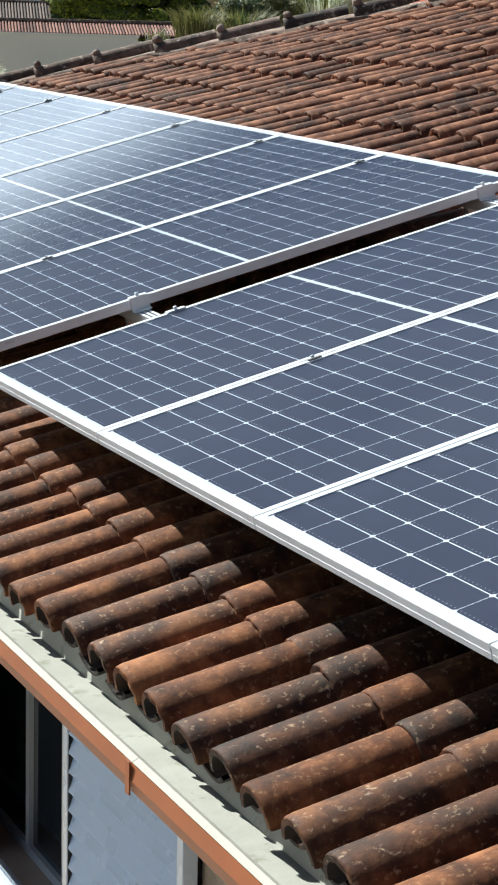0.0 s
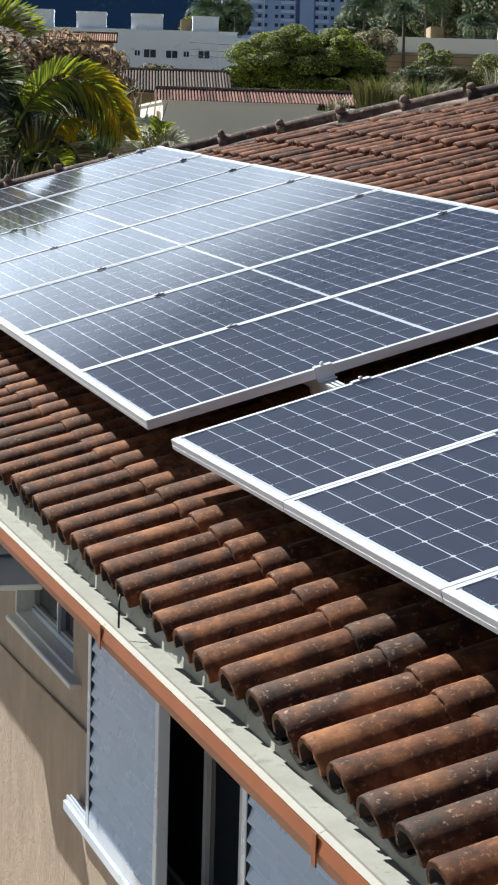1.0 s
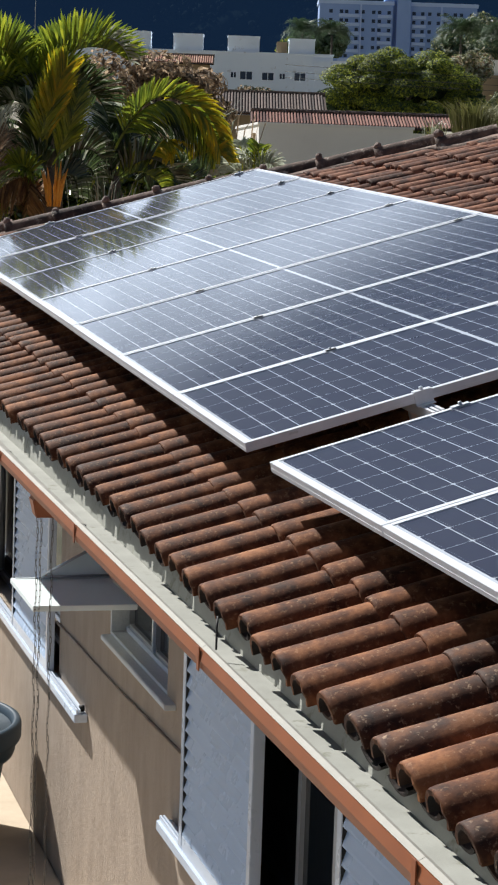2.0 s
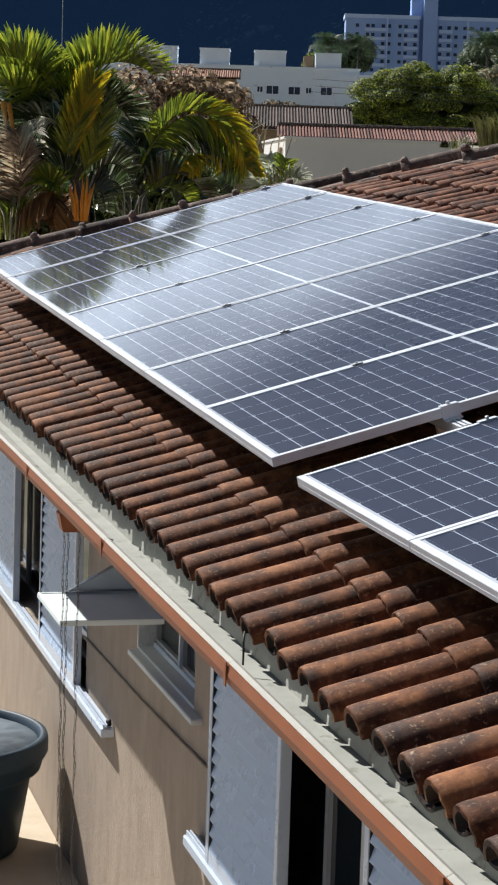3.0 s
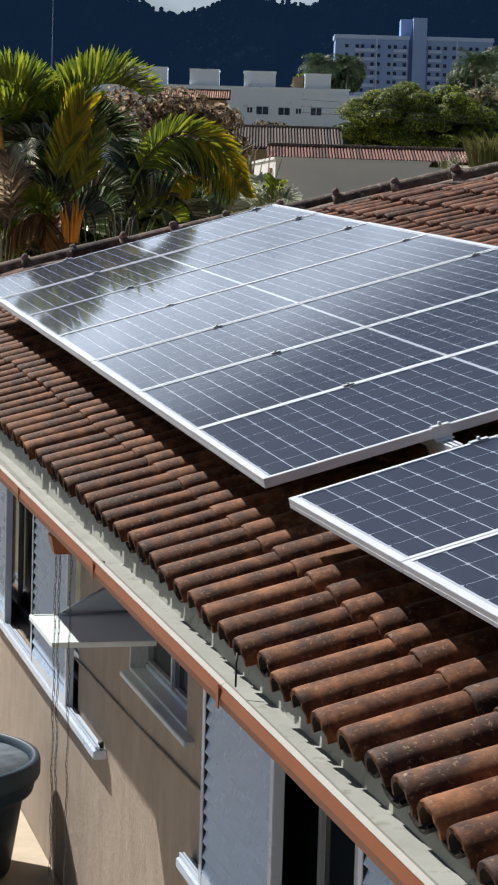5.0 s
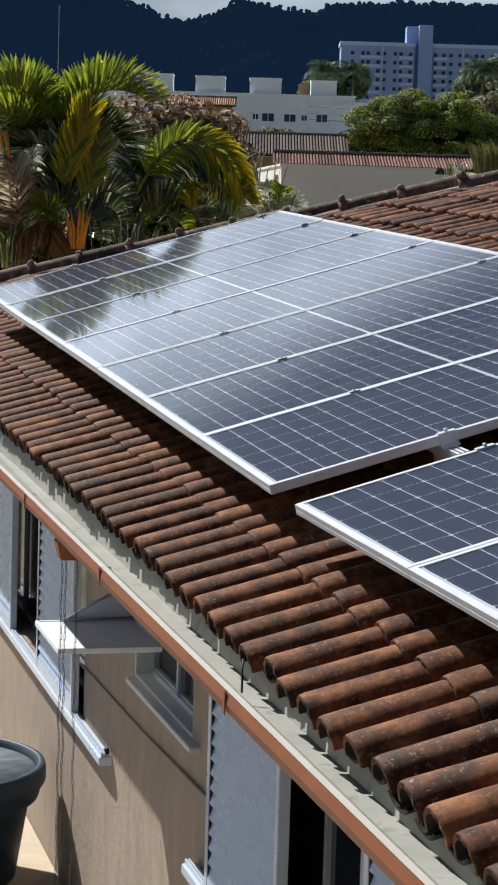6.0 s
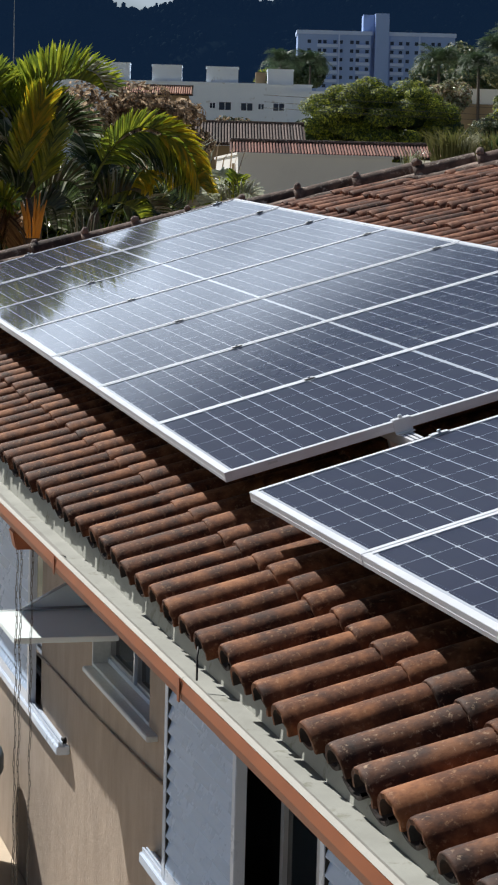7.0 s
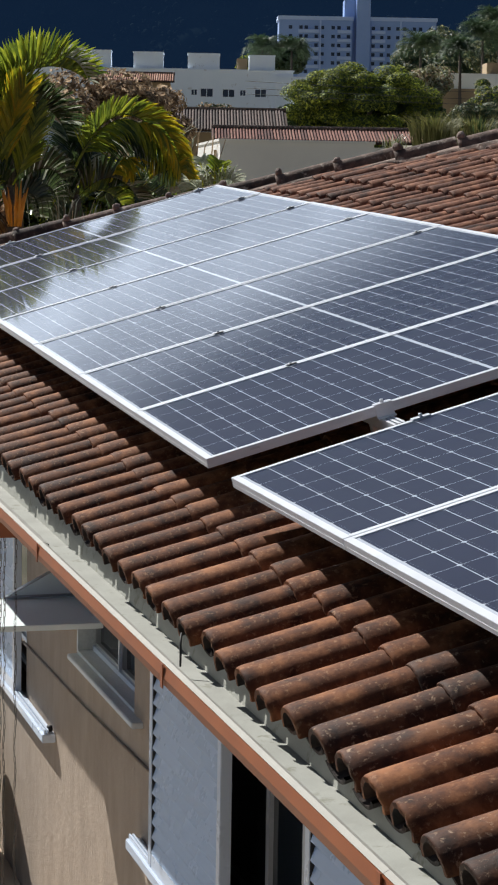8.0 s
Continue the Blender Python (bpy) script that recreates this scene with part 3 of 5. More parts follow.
# ---- walkway and water tub ----
walkway = boxed("walkway", (-1.9, 0.0985, -6, 12.5, -3.149, -2.955), CREAM, bevel=0.01)
tagged(walkway, "cream cement walkway along the foot of the house wall", "walkway", kind="structure")


def lathe(profile, seg=40):
    bm = bmesh.new()
    rings = [[bm.verts.new((r * math.cos(2 * math.pi * k / seg), r * math.sin(2 * math.pi * k / seg), z)) for k in range(seg)] for r, z in profile]
    for a, b in zip(rings, rings[1:]):
        for k in range(seg):
            bm.faces.new((a[k], a[(k + 1) % seg], b[(k + 1) % seg], b[k]))
    bm.faces.new(rings[0][::-1])
    bm.faces.new(rings[-1])
    bmesh.ops.recalc_face_normals(bm, faces=bm.faces[:])
    return bm


tub = empty("water_tub", pose(-0.71, 5.08, -2.955), "big blue grey plastic tub full of water beside the wall", "tub")
part("body", lathe([(0.52, 0.0), (0.56, 0.02), (0.63, 0.45), (0.64, 0.48), (0.685, 0.495), (0.695, 0.52), (0.7, 0.57), (0.72, 0.58), (0.73, 0.6), (0.73, 0.67), (0.722, 0.695), (0.7, 0.703), (0.685, 0.697),
                    (0.675, 0.66), (0.65, 0.5), (0.0005, 0.49)], 64), POT, tub, smooth=True)
part("water", lathe([(0.668, 0.65), (0.668, 0.655), (0.0005, 0.656)], 64), WATER, tub, "water with the sky's reflection in its colour", smooth=True)

# ---- paved yard below the eaves ----
# out of view, added so that sunlight bounces up to wall and shutters
yard = boxed("pavement", (-9, 0.099, -12, 13, -3.24, -3.15), PAVING)
tagged(yard, "unseen grey paving added to bounce light onto the house", "pavement", kind="structure")

# ---- solar panels ----
PW, PL, PT, PITCH = 1.1485, 2.279, 0.035, 1.154


def solar_panel():
    p = empty("solar_panel", None, "blue-black monocrystalline solar panel in a white aluminium frame", "solar panel", "solar panels on the roof")
    for d in ((0, 0.026, 0, PW, -PT, 0), (PL - 0.026, PL, 0, PW, -PT, 0), (0.0262, PL - 0.0262, 0, 0.026, -PT, 0), (0.0262, PL - 0.0262, PW - 0.026, PW, -PT, 0)):
        boxed("frame_rail", d, ALU, p, bevel=0.0012)
    for d in ((-0.0012, -0.0002, 0.001, PW - 0.001, -PT, -0.021), (0.001, PL - 0.001, -0.0012, -0.0002, -PT, -0.021)):
        boxed("frame_rib", d, ALU, p)
    boxed("backsheet", (0.0262, PL - 0.0262, 0.0262, PW - 0.0262, -0.0075, -0.0028), BACKSHEET, p)
    # unseen black sheet, added to stop light bouncing onto the tiles below
    boxed("back_film", (0.0262, PL - 0.0262, 0.0262, PW - 0.0262, -0.0095, -0.0077), BLACK, p, "unseen black sheet added against bounced light")
    cw, ch, cut = 0.183, 0.0914, 0.0072
    bm = bmesh.new()
    a, b, top = ch / 2 - 0.0017, cw / 2 - 0.0013, 0.00015
    pts = [(-a, -b + cut), (-a, b - cut), (-a + cut, b), (a - cut, b), (a, b - cut), (a, -b + cut), (a - cut, -b), (-a + cut, -b)]
    lo = [bm.verts.new((x, y, 0)) for x, y in pts]
    hi = [bm.verts.new((x, y, top)) for x, y in pts]
    bm.faces.new(hi)
    for i in range(8):
        bm.faces.new((lo[i - 1], lo[i], hi[i], hi[i - 1]))
    bmesh.ops.recalc_face_normals(bm, faces=bm.faces[:])
    # solder points of the ten busbars near one edge
    for q in range(10):
        y = (q - 4.5) * (2 * b / 10.4)
        f = bm.faces.new([bm.verts.new((x, y + d, top + 0.0001)) for x, d in ((-a + 0.007, -0.0011), (-a + 0.0105, -0.0011), (-a + 0.0105, 0.0011), (-a + 0.007, 0.0011))])
        f.material_index = 1
    first = part("cell", bm, [CELL, SOLDER], p)
    k = 0
    for half in (0, 1):
        for r in range(12):
            for c in range(6):
                ob = first if k == 0 else new("cell", first.data)
                k += 1
                ob.parent = p
                x = (PL / 2 - 0.0065 - (11.5 - r) * ch) if half == 0 else (PL / 2 + 0.0065 + (r + 0.5) * ch)
                ob.matrix_basis = pose(x, PW / 2 + (c - 2.5) * cw, -0.0028)
    return p


frame_label = boxed("frame_label", (0.163, 0.199, -0.0022, -0.0014, -0.0155, -0.0075), STEEL)
frame_label.matrix_basis = ARRAY_A
tagged(frame_label, "small smudged grey label stuck on a panel frame", "label")
lift = [0.001, 0.0, 0.001, 0.003, 0.001, -0.003, 0.0]
master = solar_panel()
master.matrix_basis = ARRAY_A @ Matrix.Translation((0, 0.003, lift[0]))
for i in range(1, 7):
    copy_thing(master, ARRAY_A @ pose(0, i * PITCH + 0.003, lift[i], random.uniform(-0.05, 0.05), 0, 0))
for i in range(4):
    copy_thing(master, ARRAY_B @ Matrix.Translation((0, -(i + 1) * PITCH + 0.003, 0)))


def mid_clamp():
    c = empty("mid_clamp", None, "small aluminium clamp with a bolt between two panels", "clamp", "clamps between the panels")
    boxed("bridge", (-0.022, 0.022, -0.011, 0.012, 0.001, 0.004), STEEL, c, bevel=0.001)
    # black dash paints the small shadow on the near side of the clamp
    boxed("shim", (-0.022, 0.022, -0.022, -0.0112, 0.0004, 0.004), BLACK, c, "black dash painting the clamp's shadow")
    boxed("web", (-0.022, 0.022, -0.0035, 0.0035, -0.045, 0.0008), STEEL, c)
    tubed("bolt", [(0, 0, 0.004), (0, 0, 0.009)], 0.006, DARK_ALU, c, seg=6)
    return c


def end_clamp():
    c = empty("end_clamp", None, "aluminium end clamp gripping the edge of a panel", "clamp", "clamps at the ends of the arrays")
    boxed("top_plate", (-0.035, 0.035, -0.004, 0.018, 0.001, 0.005), ALU, c, bevel=0.001)
    boxed("side_plate", (-0.035, 0.035, -0.012, -0.0042, -0.05, 0.005), ALU, c, bevel=0.001)
    boxed("foot", (-0.035, 0.035, -0.03, -0.0122, -0.05, -0.045), ALU, c)
    tubed("bolt", [(0, 0.006, 0.005), (0, 0.006, 0.016)], 0.0075, STEEL, c, seg=6)
    return c


S_RAILS = (0.685, 2.13)
mc, ec = mid_clamp(), end_clamp()
spots_mid = [ARRAY_A @ Matrix.Translation((s, i * PITCH, 0.002)) for i in range(1, 7) for s in S_RAILS]
spots_mid += [ARRAY_B @ Matrix.Translation((s + 0.02, -i * PITCH, 0)) for i in range(1, 4) for s in S_RAILS]
mc.matrix_basis = spots_mid[0]
for m in spots_mid[1:]:
    copy_thing(mc, m)
spots_end = [ARRAY_A @ pose(s, 0.01, 0.002) for s in S_RAILS]
spots_end += [ARRAY_A @ pose(s, 7 * PITCH - 0.01, 0.002, 0, 0, 180) for s in S_RAILS]
spots_end += [ARRAY_B @ pose(s + 0.02, -0.01, 0, 0, 0, 180) for s in S_RAILS]
ec.matrix_basis = spots_end[0]
for m in spots_end[1:]:
    copy_thing(ec, m)


def mounting_rail(m, y0, y1):
    r = empty("mounting_rail", m, "ribbed aluminium mounting rail under the solar panels", "rail", "mounting rails")
    for x in (-0.018, 0.0, 0.018):
        boxed("rib", (x - 0.0055, x + 0.0055, y0, y1, -0.085, -0.049), ALU, r)
    boxed("base", (-0.0235, 0.0235, y0, y1, -0.093, -0.0852), ALU, r)
    y = y0 + 0.3
    while y < y1:
        boxed("roof_hook", (-0.015, 0.015, y, y + 0.03, -0.2, -0.0932), STEEL, r)
        y += 1.4


for s in S_RAILS:
    mounting_rail(ARRAY_A @ Matrix.Translation((s, 0, 0)), -0.14, 7 * PITCH + 0.05)
    mounting_rail(ARRAY_B @ Matrix.Translation((s + 0.02, 0, 0)), -4 * PITCH - 0.1, 0.1)

# ---- distance: houses ----
def face(x, y, turn):
    return pose(x, y, 0, 0, 0, turn)


def tiled_roof(name, m, length, run, z_eave, z_ridge, mat, parent, pitch=0.155):
    """A pitched roof of rounded tile ribs, sloping down towards local -y."""
    n = int(length / pitch)
    # dark deck paints the shade between the ribs
    ob = mesh_part(name, [(0, -run, z_eave - 0.02), (length, -run, z_eave - 0.02), (length, 0, z_ridge - 0.02), (0, 0, z_ridge - 0.02),
                          (0, -run, z_eave - 0.1), (length, -run, z_eave - 0.1), (length, 0, z_ridge - 0.1), (0, 0, z_ridge - 0.1)],
                   [(0, 1, 2, 3), (7, 6, 5, 4), (0, 4, 5, 1), (1, 5, 6, 2), (3, 2, 6, 7), (0, 3, 7, 4)], CLAY_PAN, parent)
    verts, faces = [], []
    for k in range(6):
        a = math.pi * k / 5
        dx, dz = -math.cos(a) * 0.36 * pitch, math.sin(a) * 0.45 * pitch
        verts += [(dx, -run, z_eave + dz), (dx, 0, z_ridge + dz)]
    faces = [(2 * k, 2 * k + 2, 2 * k + 3, 2 * k + 1) for k in range(5)] + [(0, 2, 4, 6, 8, 10)]
    first = None
    for i in range(n):
        if first is None:
            first = rib = mesh_part("roof_tile", verts, faces, mat, ob)
        else:
            rib = new("roof_tile", first.data)
            rib.parent = ob
        rib.matrix_basis = pose((i + 0.5) * pitch, random.uniform(-0.03, 0.03), 0)
    ob.matrix_basis = m
    bm = bmesh.new()
    tube(bm, [(0, 0.02, z_ridge + 0.05), (length, 0.02, z_ridge + 0.05)], 0.11, 8)
    cap = part("ridge", bm, CLAY_RIDGE, parent)
    cap.matrix_basis = m
    return ob


def flat_house():
    h = empty("flat_roofed_house", face(13.65, 51.08, -8.5), "cream plastered flat roofed house behind the garden", "house")
    boxed("wall", (0, 4.35, 0, 6.2, -2.4, 2.52), FAR_CREAM, h)
    boxed("parapet_cap", (-0.04, 4.39, -0.04, 0.25, 2.5205, 2.6), FAR_CREAM, h, bevel=0.01)
    boxed("parapet_cap", (-0.04, 0.25, 0.2505, 6.2, 2.5205, 2.6), FAR_CREAM, h, bevel=0.01)
    boxed("downpipe", (-0.1, -0.02, 0.6, 0.7, -2.4, 2.3), FAR_OCHRE, h)


flat_house()


def red_house():
    h = empty("red_tiled_house", face(18.75, 71.5, -14.3), "low house with a faded red ribbed tile roof", "house")
    tiled_roof("roof", pose(0, 0, 0), 8.6, 2.0, 3.1, 3.55, CLAY_FAR, h, 0.115)
    boxed("wall", (0.2, 8.4, -1.8, 3.5, -1.4, 2.9), FAR_CREAM, h)


def grey_house():
    h = empty("brown_tiled_house", face(23.5, 103.5, -14.3), "long house with a weathered brown tile roof", "house")
    tiled_roof("roof", pose(0, 0, 0), 7.4, 3.8, 4.4, 5.55, CLAY_FAR_DARK, h)
    boxed("wall", (0.2, 7.2, -3.2, 4, 0, 4.3), FAR_OCHRE, h)


CLAY_FAR = material("faded red tile", [(0.075, 0.024, 0.018), (0.16, 0.055, 0.04), (0.24, 0.11, 0.08)], 3, (0.85, 0.95), shift=0.4)
CLAY_FAR_DARK = material("brown old tile", [(0.05, 0.036, 0.032), (0.1, 0.07, 0.06), (0.16, 0.115, 0.1)], 3, (0.85, 0.95), shift=0.4)
red_house()
grey_house()


def ochre_house():
    h = empty("ochre_house", face(28.6, 142.2, -14.3), "ochre house with a pale orange tile roof", "house")
    tiled_roof("roof", pose(0, 0, 0), 5.8, 2.2, 8.95, 9.55, CLAY_FAR_ORANGE, h)
    boxed("wall", (0.25, 5.5, -1.9, 4, 2, 8.9), FAR_OCHRE, h)


CLAY_FAR_ORANGE = material("orange tile", [(0.3, 0.14, 0.09), (0.42, 0.22, 0.15), (0.5, 0.3, 0.22)], 3, (0.85, 0.95), shift=0.4)
ochre_house()


def white_building():
    b = empty("white_building", face(30.5, 203.4, -14.3), "long white rendered building with roof blocks and small windows", "building")
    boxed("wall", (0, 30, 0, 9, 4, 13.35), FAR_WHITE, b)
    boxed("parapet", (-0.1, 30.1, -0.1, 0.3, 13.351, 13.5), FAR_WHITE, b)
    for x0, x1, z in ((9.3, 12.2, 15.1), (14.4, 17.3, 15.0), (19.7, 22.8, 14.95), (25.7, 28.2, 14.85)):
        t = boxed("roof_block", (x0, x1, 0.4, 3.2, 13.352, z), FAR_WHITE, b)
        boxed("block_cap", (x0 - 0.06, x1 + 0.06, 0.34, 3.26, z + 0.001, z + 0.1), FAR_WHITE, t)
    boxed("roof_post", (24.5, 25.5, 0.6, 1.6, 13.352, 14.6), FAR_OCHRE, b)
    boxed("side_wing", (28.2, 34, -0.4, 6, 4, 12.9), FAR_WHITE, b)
    for x, w, z0, z1 in ((20.1, 0.5, 11.0, 11.5), (21.0, 1.15, 10.85, 11.6), (23.15, 1.1, 10.85, 11.55), (24.85, 0.5, 11.0, 11.5), (26.3, 1.05, 10.9, 11.6)):
        wv = boxed("window", (x, x + w, -0.03, -0.002, z0, z1), FAR_GLASS, b, "dark window")
        boxed("window_frame", (x - 0.05, x + w + 0.05, -0.05, -0.031, z0 - 0.07, z0 - 0.01), FAR_WHITE, wv)
        boxed("window_bar", (x + w / 2 - 0.03, x + w / 2 + 0.03, -0.045, -0.031, z0, z1), FAR_WHITE, wv)


white_building()


def tower():
    t = empty("apartment_tower", face(199, 674, -14.3), "apartment block painted haze blue, with pale balconies and a lift core", "building")
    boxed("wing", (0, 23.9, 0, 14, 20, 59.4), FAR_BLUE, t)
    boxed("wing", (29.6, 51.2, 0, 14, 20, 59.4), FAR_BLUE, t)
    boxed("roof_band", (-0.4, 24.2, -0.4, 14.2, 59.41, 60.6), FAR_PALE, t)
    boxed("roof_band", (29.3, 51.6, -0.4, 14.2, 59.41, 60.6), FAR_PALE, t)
    boxed("core", (25.1, 29.55, -1.6, 10, 20, 66.4), FAR_BLUE, t, "lift core painted haze blue")
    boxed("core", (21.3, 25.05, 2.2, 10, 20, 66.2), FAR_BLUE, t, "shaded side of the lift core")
    win = None
    rows = [57.0 - i * 2.83 for i in range(9)]
    for z in rows:
        for x in (3.7, 7.1, 8.8, 12.1, 14.1, 17.6, 19.5, 22.6, 30.7, 33.5, 35.8, 38.7, 40.9, 44.1, 46.1, 49.4):
            if win is None:
                bm = bmesh.new()
                box(bm, -0.55, 0.55, -0.06, -0.01, -0.55, 0.55)
                win = part("window", bm, FAR_GLASS, t)
                ob = win
            else:
                ob = new("window", win.data)
                ob.parent = t
            ob.matrix_basis = pose(x, 0, z)
        for x0, x1 in ((6.3, 13.0), (19.0, 23.5), (30.2, 34.6), (39.6, 46.9)):
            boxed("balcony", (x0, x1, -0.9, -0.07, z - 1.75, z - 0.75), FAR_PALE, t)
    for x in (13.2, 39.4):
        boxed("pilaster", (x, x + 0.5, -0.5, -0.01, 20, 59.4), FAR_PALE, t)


tower()
pale = empty("pale_building", face(55.47, 146.0, -14), "long pale rendered building among the trees", "building")
boxed("wall", (0, 26, 0, 8, 2, 10.6), FAR_BRIGHT, pale)
boxed("plinth", (0, 26, -0.12, -0.003, 2, 9.45), FAR_OCHRE, pale, "ochre lower wall")
boxed("roof_tank", (4.0, 5.0, 0.5, 3, 10.601, 11.45), FAR_OCHRE, pale)
boxed("roof_tank", (9.5, 12.0, 0.5, 3, 10.601, 11.65), FAR_CREAM, pale)

mast = empty("antenna_mast", pose(7.62, 53.0, ground_height(0, 53)), "thin grey antenna mast standing behind the palms", "mast")
tubed("pole", [(0, 0, 0), (0, 0, 8.2), (0.02, 0, 8.25)], [0.016, 0.009, 0.006], DARK_ALU, mast)
for k, (za, zb) in enumerate(((6.95, 6.75), (6.6, 6.35), (6.3, 6.1))):
    wires = tubed("power_cable", [(28 + i * 3.0, 100 - i * 0.7, za + (zb - za) * i / 9 - 0.25 * math.sin(math.pi * i / 9)) for i in range(10)], 0.012, BLACK, seg=5)
    tagged(wires, "thin black overhead power cable in front of trees", "cable", "overhead cables")


# ---- plants ----
def frond(rng, azimuth, rise, length, droop, width, mat, parent, pairs=30, lean=0.5):
    """A feather palm leaf from the local origin: a curved rib and two rows of narrow leaflets."""
    verts, faces = [], []
    d = Vector((math.cos(azimuth), math.sin(azimuth), 0))
    side = Vector((-math.sin(azimuth), math.cos(azimuth), 0))
    pts, p, ang = [], Vector((0, 0, 0)), rise
    n = 24
    for i in range(n + 1):
        pts.append(p.copy())
        p = p + (d * math.cos(ang) + Vector((0, 0, 1)) * math.sin(ang)) * (length / n)
        ang -= droop / n * (0.4 + 1.2 * i / n)
    for i in range(n):
        r = 0.012 * (1 - 0.85 * i / n)
        a, b = pts[i], pts[i + 1]
        k = len(verts)
        for q in (a, b):
            verts += [q + side * r, q - side * r, q + Vector((0, 0, -r * 1.3))]
        faces += [(k, k + 3, k + 4, k + 1), (k + 1, k + 4, k + 5, k + 2), (k + 2, k + 5, k + 3, k)]
    for i in range(pairs):
        f = 0.16 + 0.84 * i / pairs
        at_ = f * n
        j = min(int(at_), n - 1)
        q = pts[j].lerp(pts[j + 1], at_ - j)
        way = (pts[j + 1] - pts[j]).normalized()
        up = side.cross(way)
        if up.z < 0:
            up = -up
        ln = width * (math.sin(math.pi * min(1.0, 0.18 + 0.82 * f)) ** 0.6) * rng.uniform(0.85, 1.1) + 0.05
        for s in (1, -1):
            if rng.random() < 0.05:
                continue
            out = (side * s * 0.85 + way * (lean + 0.45 * f) + up * rng.uniform(0.25, 0.5)).normalized()
            mid = q + out * ln * 0.5
            tip = q + out * ln - Vector((0, 0, ln * rng.uniform(0.1, 0.35)))
            w = way * (0.019 + 0.008 * rng.random()) * (0.55 + ln)
            k = len(verts)
            verts += [q + w * 0.5, q - w * 0.5, mid + w, mid - w, tip]
            faces += [(k, k + 1, k + 3, k + 2), (k + 2, k + 3, k + 4)]
    return mesh_part("frond", verts, faces, mat, parent)


def clump(name, centre, size, count, leaf, mats, label, category, seed=1, up=0.3, shape=1.0, group="", knots=14, knot=(0.25, 0.42)):
    """Many small pointed leaves spread over a knot of rounded masses; one mesh for each leaf colour."""
    rng = random.Random(seed)
    root = empty(name, pose(*centre), label, category, group)
    masses = []
    for i in range(knots):
        v = Vector((rng.gauss(0, 1), rng.gauss(0, 1), rng.gauss(0, 1))).normalized() * rng.uniform(0.25 if knots < 20 else 0.55, 0.72 if knots < 20 else 0.85)
        masses.append((v, rng.uniform(*knot)))
    data = [([], []) for _ in mats]
    for i in range(count):
        c, r = masses[rng.randrange(len(masses))]
        d = Vector((rng.gauss(0, 1), rng.gauss(0, 1), rng.gauss(0, 1))).normalized()
        q = c + d * r * (rng.uniform(0.8, 1.08) if rng.random() < 0.8 else rng.uniform(0.1, 0.8))
        q = Vector((q.x * size[0], q.y * size[1], q.z * size[2]))
        nrm = (d + Vector((rng.gauss(0, 0.4), rng.gauss(0, 0.4), up + rng.gauss(0, 0.4)))).normalized()
        s = nrm.cross(Vector((rng.gauss(0, 1), rng.gauss(0, 1), rng.gauss(0, 1)))).normalized()
        t = nrm.cross(s)
        l = leaf * rng.uniform(0.6, 1.3)
        verts, faces = data[rng.randrange(len(mats))]
        k = len(verts)
        verts += [q - s * l, q - t * l * 0.4 * shape, q + s * l + nrm * l * -0.25, q + t * l * 0.4 * shape]
        faces.append((k, k + 1, k + 2, k + 3))
    for (verts, faces), m in zip(data, mats):
        mesh_part("crown", verts, faces, m, root)
    return root, masses


def tree(x, y, z_mid, size, count, leaf, mats, label, seed, **more):
    root, masses = clump("tree", (x, y, z_mid), size, count, leaf, mats, label, "tree", seed, group="trees beyond the houses", **more)
    h = ground_height(x, y) - z_mid
    r = max(size) * 0.045
    tubed("trunk", [(0, 0, h - 0.1), (r * 0.5, 0, h * 0.6), (0, 0, -size[2] * 0.2)], [r * 1.4, r, r * 0.7], BARK, root)
    for v, _ in masses[:5]:
        tubed("limb", [(0, 0, -size[2] * 0.35), (v.x * size[0] * 0.5, v.y * size[1] * 0.5, v.z * size[2] * 0.4), (v.x * size[0], v.y * size[1], v.z * size[2])], [r * 0.6, r * 0.4, r * 0.15], BARK, root)
    return root


def blades(name, centre, spread, count, height, mats, label, category, seed=1):
    """A tuft of long narrow blades that lean outwards."""
    rng = random.Random(seed)
    root = empty(name, pose(*centre), label, category)
    data = [([], []) for _ in mats]
    for i in range(count):
        a = rng.uniform(0, 2 * math.pi)
        b = Vector((math.cos(a) * spread[0] * rng.random(), math.sin(a) * spread[1] * rng.random(), 0))
        h = height * rng.uniform(0.6, 1.15)
        out = Vector((math.cos(a), math.sin(a), 0)) * h * rng.uniform(0.1, 0.65)
        w = Vector((-math.sin(a + 0.6), math.cos(a + 0.6), 0)) * h * 0.016
        verts, faces = data[rng.randrange(len(mats))]
        k = len(verts)
        m1, tip = b + out * 0.35 + Vector((0, 0, h * 0.65)), b + out + Vector((0, 0, h * rng.uniform(0.75, 1.0)))
        verts += [b - w, b + w, m1 - w, m1 + w, tip]
        faces += [(k, k + 1, k + 3, k + 2), (k + 2, k + 3, k + 4)]
    for (verts, faces), m in zip(data, mats):
        mesh_part("tuft", verts, faces, m, root)
    return root


